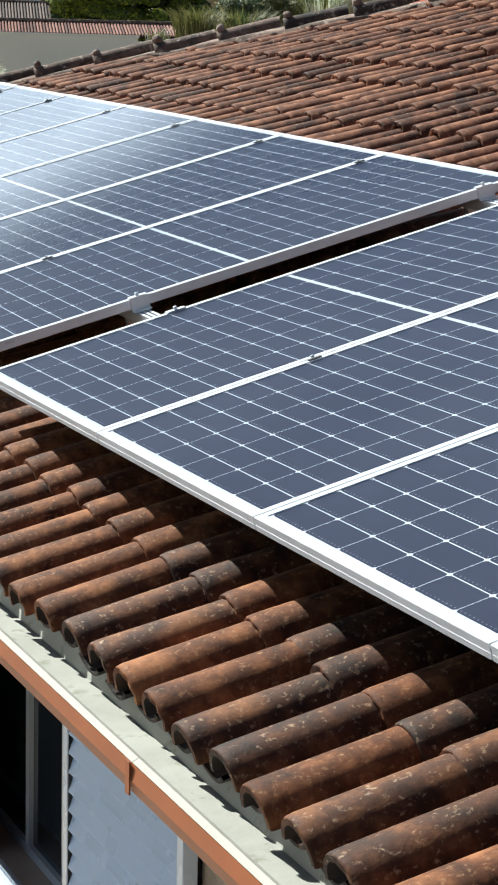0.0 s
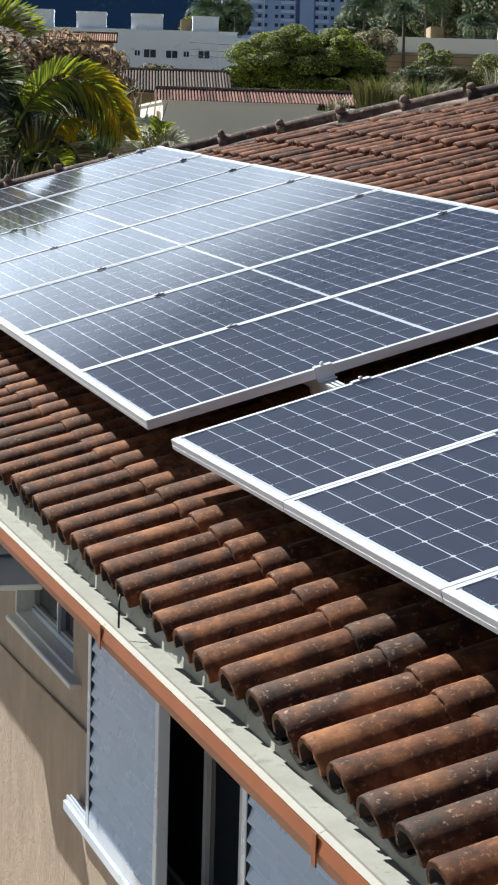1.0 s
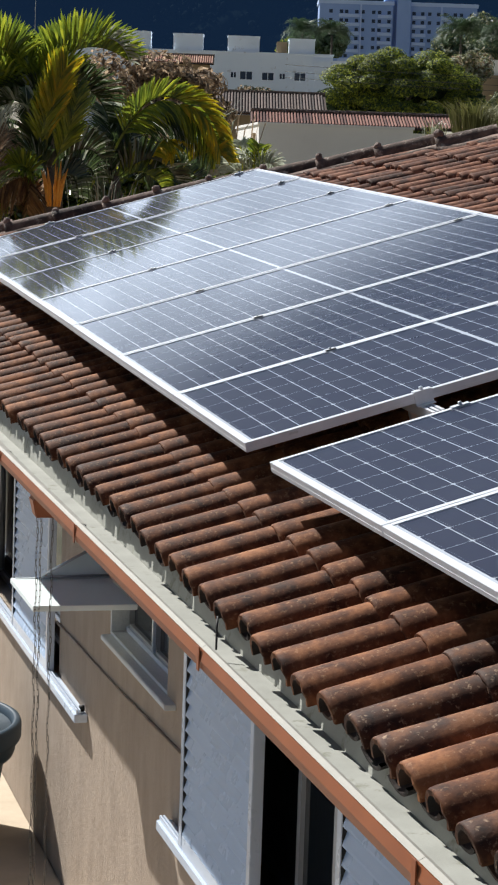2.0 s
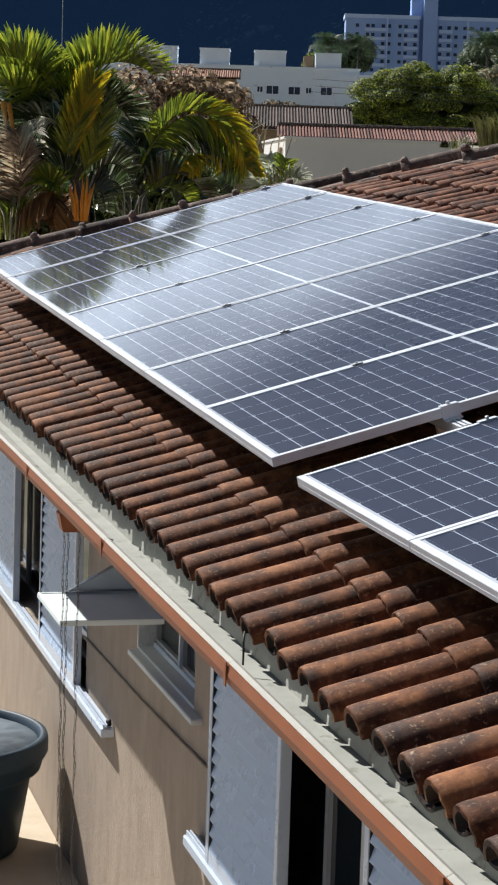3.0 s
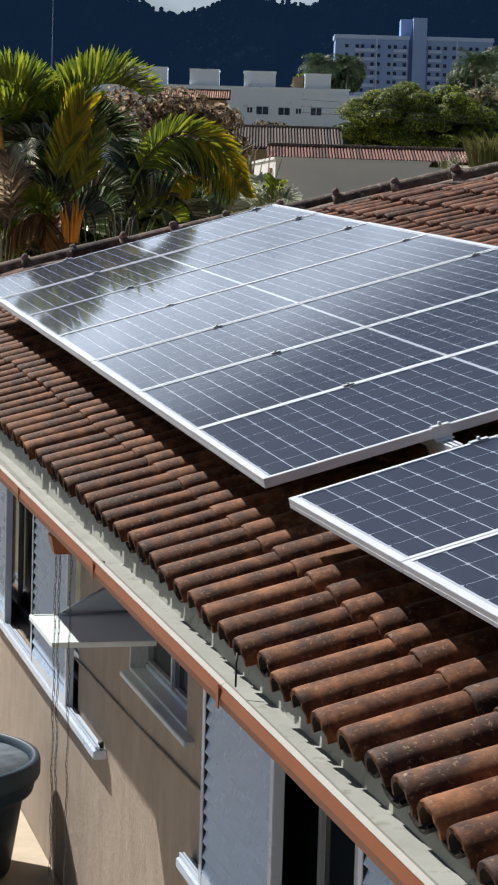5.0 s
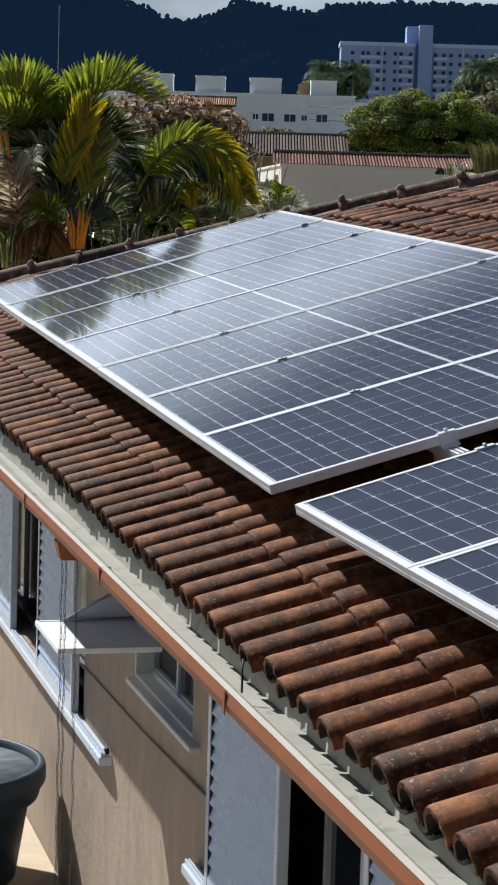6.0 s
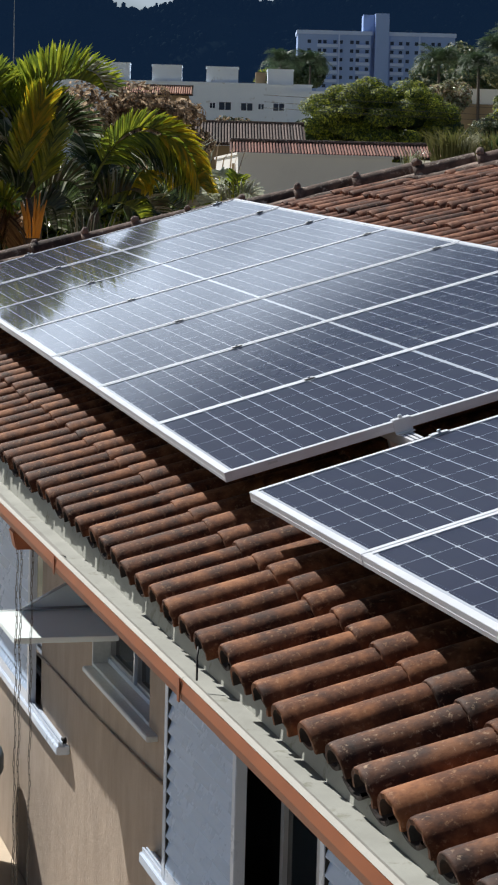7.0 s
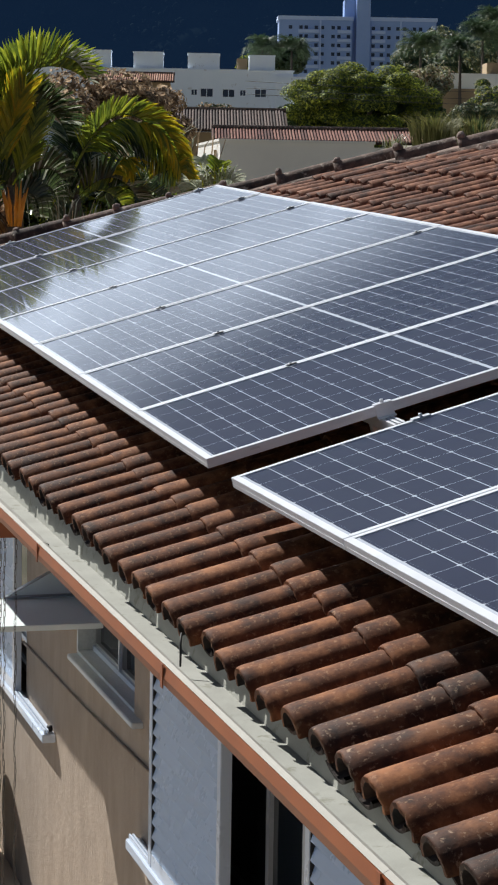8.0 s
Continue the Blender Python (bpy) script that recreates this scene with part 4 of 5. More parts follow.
def comb(rng, base, bend, tip, leaf, mat, parent, pairs=54, width=0.028, rise=0.75, spread=0.45, lean=0.45, twist=20, hang=0.15):
    """A palm leaf with long flat leaflets: its rib bends from base to tip, the leaflets stand off it in two rows."""
    base, bend, tip = Vector(base), Vector(bend), Vector(tip)
    verts, faces = [], []
    pale = ([], [])
    n = 16
    pts = [base * (1 - i / n) ** 2 + bend * (2 * (1 - i / n) * i / n) + tip * (i / n) ** 2 for i in range(n + 1)]
    pts = [q + Vector((0, -0.12 * math.sin(math.pi * i / n), 0)) for i, q in enumerate(pts)]
    for i in range(n):
        r = 0.014 * (1 - 0.8 * i / n)
        k = len(verts)
        for q in (pts[i], pts[i + 1]):
            verts += [q + Vector((0, r, 0)), q + Vector((-r, -r, 0)), q + Vector((r, -r, r))]
        faces += [(k, k + 3, k + 4, k + 1), (k + 1, k + 4, k + 5, k + 2), (k + 2, k + 5, k + 3, k)]
    c, s0 = math.cos(radians(twist)), math.sin(radians(twist))
    for i in range(pairs):
        f = 0.12 + 0.88 * i / pairs
        j = min(int(f * n), n - 1)
        q = pts[j].lerp(pts[j + 1], f * n - j)
        way = (pts[j + 1] - pts[j]).normalized()
        flat = way.cross(Vector((0, 1, 0))).normalized()
        if flat.z < 0 and abs(way.x) > 0.5:
            flat = -flat
        deep = way.cross(flat)
        side, up = deep * c + flat * s0, flat * c - deep * s0
        ln = leaf * (0.35 + 0.65 * math.sin(math.pi * min(1.0, 0.2 + 0.75 * f)) ** 0.7) * rng.uniform(0.93, 1.05)
        for s in (1, -1):
            if rng.random() < 0.04:
                continue
            out = (side * s * spread + up * rise + way * (lean + 0.3 * f) + Vector((rng.gauss(0, 0.035), rng.gauss(0, 0.08), rng.gauss(0, 0.035)))).normalized()
            w = (way - out * way.dot(out)).normalized() * width * rng.uniform(0.7, 1.1) * 0.5
            m1 = q + out * ln * 0.4
            m2 = q + out * ln * 0.75 - Vector((0, 0, ln * hang * 0.35))
            end = q + out * ln - Vector((0, 0, ln * hang * rng.uniform(0.7, 1.5)))
            # some leaflets of dark fronds turn pale to paint glints
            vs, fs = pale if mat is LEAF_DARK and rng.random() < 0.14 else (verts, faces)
            k = len(vs)
            fold = out.cross(w).normalized() * width * 0.16
            vs += [q + w * 0.6, q - w * 0.6, m1 + w, m1 + fold, m1 - w, m2 + w * 0.75, m2 + fold * 0.7, m2 - w * 0.75, end]
            fs += [(k, k + 3, k + 2), (k, k + 1, k + 3), (k + 1, k + 4, k + 3), (k + 2, k + 3, k + 6, k + 5), (k + 3, k + 4, k + 7, k + 6), (k + 5, k + 6, k + 8), (k + 6, k + 7, k + 8)]
    if pale[0]:
        mesh_part("frond", pale[0], pale[1], LEAF_PALE, parent, "pale leaflets painted as glints")
    return mesh_part("frond", verts, faces, mat, parent)


def garden_palm(label, crown, stems=1):
    """A palm with its root at the crown; the fronds are hung on it in world places."""
    p = empty("palm_tree", pose(*crown), label, "palm tree", "garden palms")
    h = ground_height(crown[0], crown[1]) - crown[2]
    for i in range(stems):
        dx, dy = math.cos(i * 2.1) * 0.08 * (stems > 1), math.sin(i * 2.1) * 0.08 * (stems > 1)
        tubed("trunk", [(dx * 1.5, dy * 1.5, h - 0.05), (dx, dy, h * 0.5), (dx * 0.5, dy * 0.5, -0.2), (0, 0, 0.05)], [0.09, 0.07, 0.055, 0.03], BARK, p)
    return p


def leaf_on(p, seed, base, bend, tip, leaf, mat, **more):
    o = p.matrix_basis.translation
    return comb(random.Random(seed), Vector(base) - o, Vector(bend) - o, Vector(tip) - o, leaf, mat, p, **more)


G, K, V, D, P = LEAF, LEAF_DARK, LEAF_YELLOW, LEAF_DRY, LEAF_PALE
pt = garden_palm("tall areca palm with arching green fronds", (1.74, 14.6, 1.7), 2)
leaf_on(pt, 101, (1.51, 14.60, 1.73), (1.87, 14.50, 2.46), (2.46, 14.40, 2.11), 0.5, G, rise=0.9, spread=0.25, lean=0.3, hang=0.16, twist=10, pairs=50, width=0.036)
leaf_on(pt, 102, (1.53, 14.60, 1.70), (1.71, 14.70, 2.20), (2.16, 14.80, 2.31), 0.46, G, rise=0.8, spread=0.4, lean=0.5, hang=0.06, twist=20, pairs=36)
leaf_on(pt, 103, (1.52, 14.60, 1.70), (1.62, 14.50, 2.04), (1.95, 14.40, 1.99), 0.4, G, rise=0.7, spread=0.4, lean=0.5, hang=0.1, twist=15, pairs=30)
# small pale frond paints the white highlights on the tips
leaf_on(pt, 105, (2.11, 14.50, 2.29), (2.33, 14.45, 2.41), (2.49, 14.40, 2.07), 0.22, P, rise=0.6, spread=0.4, twist=20, pairs=12)
leaf_on(pt, 106, (1.44, 14.60, 1.70), (1.33, 14.50, 2.31), (0.74, 14.40, 2.22), 0.48, G, rise=0.9, spread=0.25, lean=0.3, hang=0.16, twist=10, pairs=50, width=0.036)
leaf_on(pt, 107, (1.44, 14.60, 1.70), (1.27, 14.70, 2.15), (0.91, 14.80, 2.05), 0.46, G, rise=0.85, spread=0.35, lean=0.45, hang=0.16, twist=12, pairs=40, width=0.034)
leaf_on(pt, 108, (1.30, 14.60, 1.66), (1.12, 14.60, 2.02), (0.72, 14.60, 1.95), 0.46, G, rise=0.8, spread=0.4, lean=0.5, hang=0.16, twist=12, pairs=40, width=0.034)
leaf_on(pt, 109, (1.44, 14.50, 1.75), (1.47, 14.50, 2.03), (1.36, 14.50, 2.26), 0.36, G, twist=80, rise=0.3, spread=0.6, lean=0.9, pairs=30)
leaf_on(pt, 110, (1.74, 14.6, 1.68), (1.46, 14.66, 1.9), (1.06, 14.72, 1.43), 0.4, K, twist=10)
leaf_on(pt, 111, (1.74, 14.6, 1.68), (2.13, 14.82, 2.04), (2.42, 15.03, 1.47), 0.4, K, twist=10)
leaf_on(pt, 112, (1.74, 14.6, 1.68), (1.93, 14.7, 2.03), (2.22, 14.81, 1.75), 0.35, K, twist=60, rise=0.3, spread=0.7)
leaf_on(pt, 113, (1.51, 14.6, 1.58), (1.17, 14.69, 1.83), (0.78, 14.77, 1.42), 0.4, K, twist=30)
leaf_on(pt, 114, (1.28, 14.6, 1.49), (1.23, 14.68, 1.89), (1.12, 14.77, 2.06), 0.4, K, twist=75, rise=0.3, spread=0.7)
pt = garden_palm("areca palm with orange stems and one yellow frond", (1.64, 14.2, 0.96), 3)
leaf_on(pt, 115, (1.60, 14.20, 1.16), (1.57, 14.00, 1.68), (1.74, 13.90, 1.99), 0.46, V, twist=84, rise=0.1, spread=0.62, lean=1.25, width=0.04, hang=0.08, pairs=44)
leaf_on(pt, 191, (1.54, 14.20, 1.15), (1.51, 14.05, 1.52), (1.65, 13.98, 1.77), 0.44, G, twist=80, rise=0.15, spread=0.62, lean=1.1, width=0.034, hang=0.12, pairs=40)
leaf_on(pt, 192, (1.51, 14.25, 1.13), (1.44, 14.20, 1.46), (1.48, 14.15, 1.68), 0.4, K, twist=80, rise=0.15, spread=0.65, lean=1.0, width=0.03, hang=0.15, pairs=34)
leaf_on(pt, 116, (1.68, 14.2, 1.03), (1.84, 14.14, 1.44), (1.89, 14.08, 1.8), 0.36, G, twist=80, rise=0.2, spread=0.6, lean=0.9)
leaf_on(pt, 117, (1.61, 14.2, 1.03), (1.54, 14.37, 1.44), (1.56, 14.53, 1.87), 0.36, K, twist=80, rise=0.2, spread=0.6, lean=0.9)
# white gloss of this frond is put into its pale colour
leaf_on(pt, 118, (1.42, 14.10, 1.56), (1.26, 14.00, 1.68), (1.02, 13.95, 1.54), 0.4, P, twist=0, rise=-0.75, spread=0.25, pairs=18, width=0.013, hang=0.3, lean=0.6)
leaf_on(pt, 119, (1.66, 14.2, 0.99), (1.95, 14.28, 1.33), (2.2, 14.35, 1.11), 0.35, K, twist=20)
leaf_on(pt, 120, (1.63, 14.2, 0.93), (1.48, 14.37, 1.26), (1.25, 14.54, 1.03), 0.35, K, twist=20)
leaf_on(pt, 121, (1.51, 14.2, 0.87), (1.39, 14.16, 1.06), (1.21, 14.11, 1.02), 0.28, G, twist=70, spread=0.6)
leaf_on(pt, 122, (1.52, 14.10, 0.82), (1.27, 13.98, 1.01), (1.01, 13.90, 0.67), 0.3, LEAF_RUST, twist=20, rise=-0.5, spread=0.5, width=0.022, hang=0.3, pairs=40)
leaf_on(pt, 123, (1.49, 14.10, 0.84), (1.36, 13.98, 0.92), (1.38, 13.90, 0.54), 0.28, LEAF_RUST, twist=40, rise=0.4, spread=0.6, width=0.02, pairs=40)
leaf_on(pt, 124, (1.69, 14.2, 0.9), (1.9, 14.31, 1.05), (1.99, 14.42, 0.71), 0.3, K, twist=60, spread=0.6)
leaf_on(pt, 125, (1.69, 14.2, 0.9), (2.07, 14.42, 1.17), (2.2, 14.64, 0.88), 0.33, K, twist=40, spread=0.6)
rng = random.Random(77)
for i in range(11):
    f = i / 10
    foot, top = 1.6 + 0.12 * f + rng.gauss(0, 0.012), 1.53 + 0.27 * f + rng.gauss(0, 0.02)
    high = 1.14 - 0.2 * abs(f - 0.25) + rng.uniform(-0.16, 0.02)
    way = [(foot, 14.02, 0.62), (foot * 0.6 + top * 0.4, 13.95 + rng.gauss(0, 0.02), 0.82), (top, 13.9, high)]
    tubed("stem", [Vector(q) - pt.matrix_basis.translation for q in way], [0.012, rng.uniform(0.014, 0.024), 0.003], STEM_ORANGE, pt, "orange leaf sheath", seg=6)
pt = garden_palm("broad palm with a big arching yellow green frond", (2.44, 14.8, 0.89), 2)
leaf_on(pt, 126, (2.39, 14.80, 1.14), (2.83, 14.68, 2.38), (3.52, 14.55, 1.18), 0.3, G, twist=15, rise=0.75, spread=0.35, lean=0.75, pairs=60, hang=0.1)
leaf_on(pt, 181, (2.79, 14.70, 1.68), (3.26, 14.65, 1.99), (3.55, 14.55, 1.19), 0.27, V, twist=12, rise=0.75, spread=0.3, lean=0.8, pairs=50, hang=0.2)
leaf_on(pt, 182, (2.46, 14.82, 1.25), (2.86, 14.80, 2.22), (3.51, 14.75, 1.22), 0.42, K, twist=8, rise=-0.85, spread=0.3, lean=0.3, pairs=60, hang=0.3)
leaf_on(pt, 127, (2.39, 14.75, 1.15), (2.81, 14.66, 2.27), (3.48, 14.56, 1.19), 0.3, G, twist=10, rise=-0.7, spread=0.35, lean=0.5, pairs=50, hang=0.35)
leaf_on(pt, 183, (2.97, 14.60, 1.68), (3.29, 14.55, 1.76), (3.49, 14.50, 1.18), 0.22, V, twist=10, rise=-0.6, spread=0.35, lean=0.7, pairs=26, hang=0.3)
leaf_on(pt, 128, (2.8, 14.8, 1.07), (2.91, 14.68, 1.54), (2.99, 14.55, 1.19), 0.26, V, twist=20, rise=-0.5, spread=0.5)
leaf_on(pt, 129, (3.16, 14.8, 1.05), (3.37, 14.68, 1.35), (3.58, 14.55, 1.12), 0.26, V, twist=40)
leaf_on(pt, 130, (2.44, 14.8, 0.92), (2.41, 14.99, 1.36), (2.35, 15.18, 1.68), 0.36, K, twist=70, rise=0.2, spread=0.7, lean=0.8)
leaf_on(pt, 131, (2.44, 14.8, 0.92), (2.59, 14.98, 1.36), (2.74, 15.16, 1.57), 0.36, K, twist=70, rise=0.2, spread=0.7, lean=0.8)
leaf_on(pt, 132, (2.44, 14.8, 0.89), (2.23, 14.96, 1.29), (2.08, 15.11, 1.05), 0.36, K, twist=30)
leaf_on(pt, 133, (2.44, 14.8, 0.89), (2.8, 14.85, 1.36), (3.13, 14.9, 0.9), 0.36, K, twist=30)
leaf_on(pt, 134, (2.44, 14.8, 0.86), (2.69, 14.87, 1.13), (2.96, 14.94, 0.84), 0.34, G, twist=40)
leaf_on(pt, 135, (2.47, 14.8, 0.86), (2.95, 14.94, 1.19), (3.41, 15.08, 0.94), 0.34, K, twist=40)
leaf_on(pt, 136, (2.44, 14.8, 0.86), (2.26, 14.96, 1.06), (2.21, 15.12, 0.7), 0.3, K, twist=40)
pt = garden_palm("dark feathery palm in the garden", (3.33, 15.4, 0.96), 1)
leaf_on(pt, 137, (3.33, 15.4, 0.96), (3.33, 15.54, 1.39), (3.48, 15.69, 1.7), 0.34, K, twist=70, rise=0.2, spread=0.7)
leaf_on(pt, 138, (3.33, 15.4, 0.96), (3.59, 15.58, 1.33), (3.84, 15.77, 0.91), 0.3, K, twist=30)
leaf_on(pt, 139, (3.33, 15.4, 0.96), (3.12, 15.47, 1.32), (2.9, 15.55, 0.95), 0.3, K, twist=30)
leaf_on(pt, 140, (3.33, 15.4, 0.95), (3.69, 15.45, 1.15), (3.83, 15.5, 0.97), 0.28, G, twist=40)
leaf_on(pt, 141, (3.33, 15.4, 0.95), (3.43, 15.29, 1.21), (3.55, 15.18, 1.33), 0.3, P, twist=40, pairs=14)
leaf_on(pt, 142, (3.33, 15.4, 0.93), (3.21, 15.57, 1.14), (3.06, 15.75, 1.2), 0.3, K, twist=60)
pt = garden_palm("low young palm with green and dry fronds", (1.08, 14.3, 0.46), 1)
leaf_on(pt, 143, (1.14, 14.3, 0.41), (1.17, 14.34, 0.63), (0.92, 14.37, 0.77), 0.3, G, twist=60)
leaf_on(pt, 144, (1.14, 14.3, 0.41), (1.25, 14.36, 0.66), (1.35, 14.42, 0.69), 0.28, G, twist=60)
leaf_on(pt, 145, (1.08, 14.3, 0.42), (0.99, 14.31, 0.63), (0.79, 14.32, 0.63), 0.28, G, twist=60)
leaf_on(pt, 146, (1.02, 14.3, 0.63), (1.01, 14.31, 1.14), (0.79, 14.32, 1.25), 0.34, D, twist=50, spread=0.7)
leaf_on(pt, 147, (1.13, 14.3, 0.63), (1.12, 14.27, 1.14), (1.23, 14.24, 1.37), 0.34, D, twist=70, spread=0.7, rise=0.2, width=0.02)
leaf_on(pt, 148, (0.96, 14.3, 0.63), (0.94, 14.4, 0.97), (1.06, 14.49, 1.25), 0.3, K, twist=70, spread=0.7)
leaf_on(pt, 171, (1.02, 14.2, 0.7), (0.98, 14.0, 1.3), (0.83, 13.9, 1.66), 0.32, P, twist=70, spread=0.7, pairs=16, width=0.018)
leaf_on(pt, 172, (1.06, 14.2, 0.7), (1.05, 14.0, 1.2), (0.98, 13.9, 1.5), 0.3, D, twist=70, spread=0.7, rise=0.2, pairs=30)
leaf_on(pt, 149, (1.25, 14.3, 0.52), (1.34, 14.2, 0.81), (1.5, 14.1, 0.7), 0.28, D, twist=40)
tubed("stem", [Vector(q) - pt.matrix_basis.translation for q in ((1.08, 14.3, 0.46), (1.01, 14.3, 1.5), (0.96, 14.3, 1.77))], [0.012, 0.02, 0.026], STEM_ORANGE, pt, "smooth orange leaf stalk")
tubed("stem", [Vector(q) - pt.matrix_basis.translation for q in ((1.08, 14.3, 0.46), (0.94, 14.3, 1.53), (0.9, 14.3, 1.78))], [0.012, 0.02, 0.026], STEM_ORANGE, pt, "smooth orange leaf stalk")
pt = garden_palm("small palm with pale glossy leaves behind the roof", (3.94, 15.2, 0.97), 1)
leaf_on(pt, 150, (3.94, 15.2, 0.98), (3.85, 15.1, 1.22), (3.64, 14.99, 1.06), 0.24, P, twist=30, pairs=16)
leaf_on(pt, 151, (3.94, 15.2, 0.98), (3.91, 15.14, 1.22), (3.85, 15.09, 1.37), 0.22, P, twist=75, rise=0.2, spread=0.7, pairs=16)
leaf_on(pt, 152, (3.96, 15.2, 0.98), (4.01, 15.11, 1.25), (4.03, 15.03, 1.34), 0.22, G, twist=75, rise=0.2, spread=0.7, pairs=16)
leaf_on(pt, 153, (3.98, 15.2, 0.98), (4.1, 15.09, 1.25), (4.23, 14.98, 1.04), 0.22, P, twist=30, pairs=16)
leaf_on(pt, 154, (3.94, 15.2, 0.97), (3.81, 15.3, 1.09), (3.65, 15.39, 0.96), 0.22, P, twist=30, pairs=16)
leaf_on(pt, 155, (3.98, 15.2, 0.97), (4.26, 15.23, 1.14), (4.39, 15.27, 0.99), 0.2, P, twist=40, pairs=16)
blades("young_palm", (4.0, 15.0, 0.98), (0.2, 0.14), 44, 0.36, [P, P, G], "young palm with pale glossy pointed leaves behind the roof", "palm", 28)
blades("dry_grass", (0.95, 13.95, 0.42), (0.34, 0.16), 60, 0.42, [P, D, G, LEAF_RUST], "tangle of pale dry blades under the palms", "grass", 29)
blades("dry_grass", (2.2, 14.1, 0.62), (0.4, 0.16), 50, 0.36, [P, K, K, D], "tangle of dark and pale blades under the palms", "grass", 30)
clump("dry_shrub", (4.0, 20.3, 1.95), (1.25, 0.8, 0.65), 6000, 0.06, [D, D, LEAF_DRY], "tangled dry brown shrub above the palms", "shrub", 21)
blades("dry_grass", (4.3, 19.2, 1.3), (1.0, 0.5), 60, 0.65, [LEAF_PALE, D], "pale dry blades rising from the brown shrub", "grass", 27)
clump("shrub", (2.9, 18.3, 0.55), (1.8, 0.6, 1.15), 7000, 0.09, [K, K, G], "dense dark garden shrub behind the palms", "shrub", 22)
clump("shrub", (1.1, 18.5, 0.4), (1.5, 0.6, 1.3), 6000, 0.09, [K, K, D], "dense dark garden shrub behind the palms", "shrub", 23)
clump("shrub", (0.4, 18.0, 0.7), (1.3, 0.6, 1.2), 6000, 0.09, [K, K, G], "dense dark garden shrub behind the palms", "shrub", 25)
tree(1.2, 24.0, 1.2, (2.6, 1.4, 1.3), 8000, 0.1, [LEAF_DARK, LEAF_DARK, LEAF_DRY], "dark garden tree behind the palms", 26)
clump("shrub", (4.5, 19.2, 0.1), (1.0, 0.6, 0.7), 2600, 0.07, [K, G, LEAF_YELLOW], "low green shrub with yellow leaves", "shrub", 24)
tree(40.4, 117.6, 6.6, (5.7, 3.9, 3.0), 170000, 0.085, [FOLIAGE, FOLIAGE, FOLIAGE_DARK], "broad rounded mango tree with dense bright foliage", 31, knots=115, knot=(0.1, 0.2), up=0.8)
tree(63.71, 215, 16.06, (3.5, 2.6, 2.6), 6500, 0.26, [FOLIAGE_DARK, FOLIAGE_DARK, LEAF_DARK], "dull green tree behind the white building", 32)
tree(65.52, 232, 16.44, (2.0, 2.0, 1.6), 1200, 0.3, [FOLIAGE_DARK, FOLIAGE], "small dull green tree behind roof blocks", 33)
tree(78.67, 185, 15.6, (5.5, 4, 3.9), 14000, 0.26, [FOLIAGE_OLIVE, FOLIAGE_DARK, FOLIAGE_OLIVE], "large dark tree on the rising ground", 34)
tree(82.47, 180, 16.2, (6.5, 5, 5.2), 14000, 0.3, [FOLIAGE_OLIVE, FOLIAGE_DARK], "large dark tree on the rising ground", 35)
tree(71.6, 192, 13.6, (4.6, 3.4, 3.2), 12000, 0.24, [FOLIAGE_OLIVE, FOLIAGE_DARK, FOLIAGE_DARK], "grey green tree on the rising ground", 65)
tree(75.4, 194, 15.2, (4.4, 3.4, 3.6), 12000, 0.24, [FOLIAGE_DARK, FOLIAGE_OLIVE, FOLIAGE_DARK], "grey green tree on the rising ground", 66)
tree(49.97, 132, 8.78, (1.8, 1.6, 1.7), 4000, 0.16, [FOLIAGE_OLIVE, D, LEAF_PALE], "thin dry tree beside the mango tree", 36)
tree(51.5, 126, 7.7, (2.0, 2, 1.7), 7000, 0.13, [FOLIAGE_OLIVE, FOLIAGE_DARK, FOLIAGE], "loose green tree beside a pale wall", 37)
tree(56.2, 126, 7.9, (2.4, 2, 1.3), 6000, 0.13, [FOLIAGE_OLIVE, FOLIAGE, FOLIAGE_OLIVE], "loose green tree beside a pale wall", 38)
tree(29.61, 112, 5.88, (1.6, 1.5, 0.7), 1200, 0.14, [FOLIAGE_DARK, D], "thin scrubby tree above the tiled roof", 39)
# added dark core that closes the gaps in the mango crown
clump("shrub", (40.6, 120.5, 6.3), (5.0, 1.0, 2.7), 14000, 0.22, [LEAF_DARK, FOLIAGE_DARK], "dark leaf core added to fill the mango crown", "shrub", 67)
clump("shrub", (37.87, 118.5, 5.4), (4.6, 1.5, 1.2), 9000, 0.2, [FOLIAGE_DARK, FOLIAGE_DARK], "dark undergrowth below the distant trees", "shrub", 61)
clump("shrub", (43.89, 119, 5.9), (3.2, 1.5, 1.6), 7000, 0.2, [FOLIAGE_DARK, FOLIAGE_DARK], "dark undergrowth below the distant trees", "shrub", 62)
clump("shrub", (47.4, 117, 6.1), (2.2, 1.5, 1.3), 9000, 0.13, [FOLIAGE_OLIVE, FOLIAGE_DARK], "olive undergrowth below the distant trees", "shrub", 63)
clump("shrub", (50.5, 117, 6.2), (2.6, 1.5, 1.0), 9000, 0.13, [FOLIAGE_OLIVE, GRASS], "olive undergrowth below the distant trees", "shrub", 64)


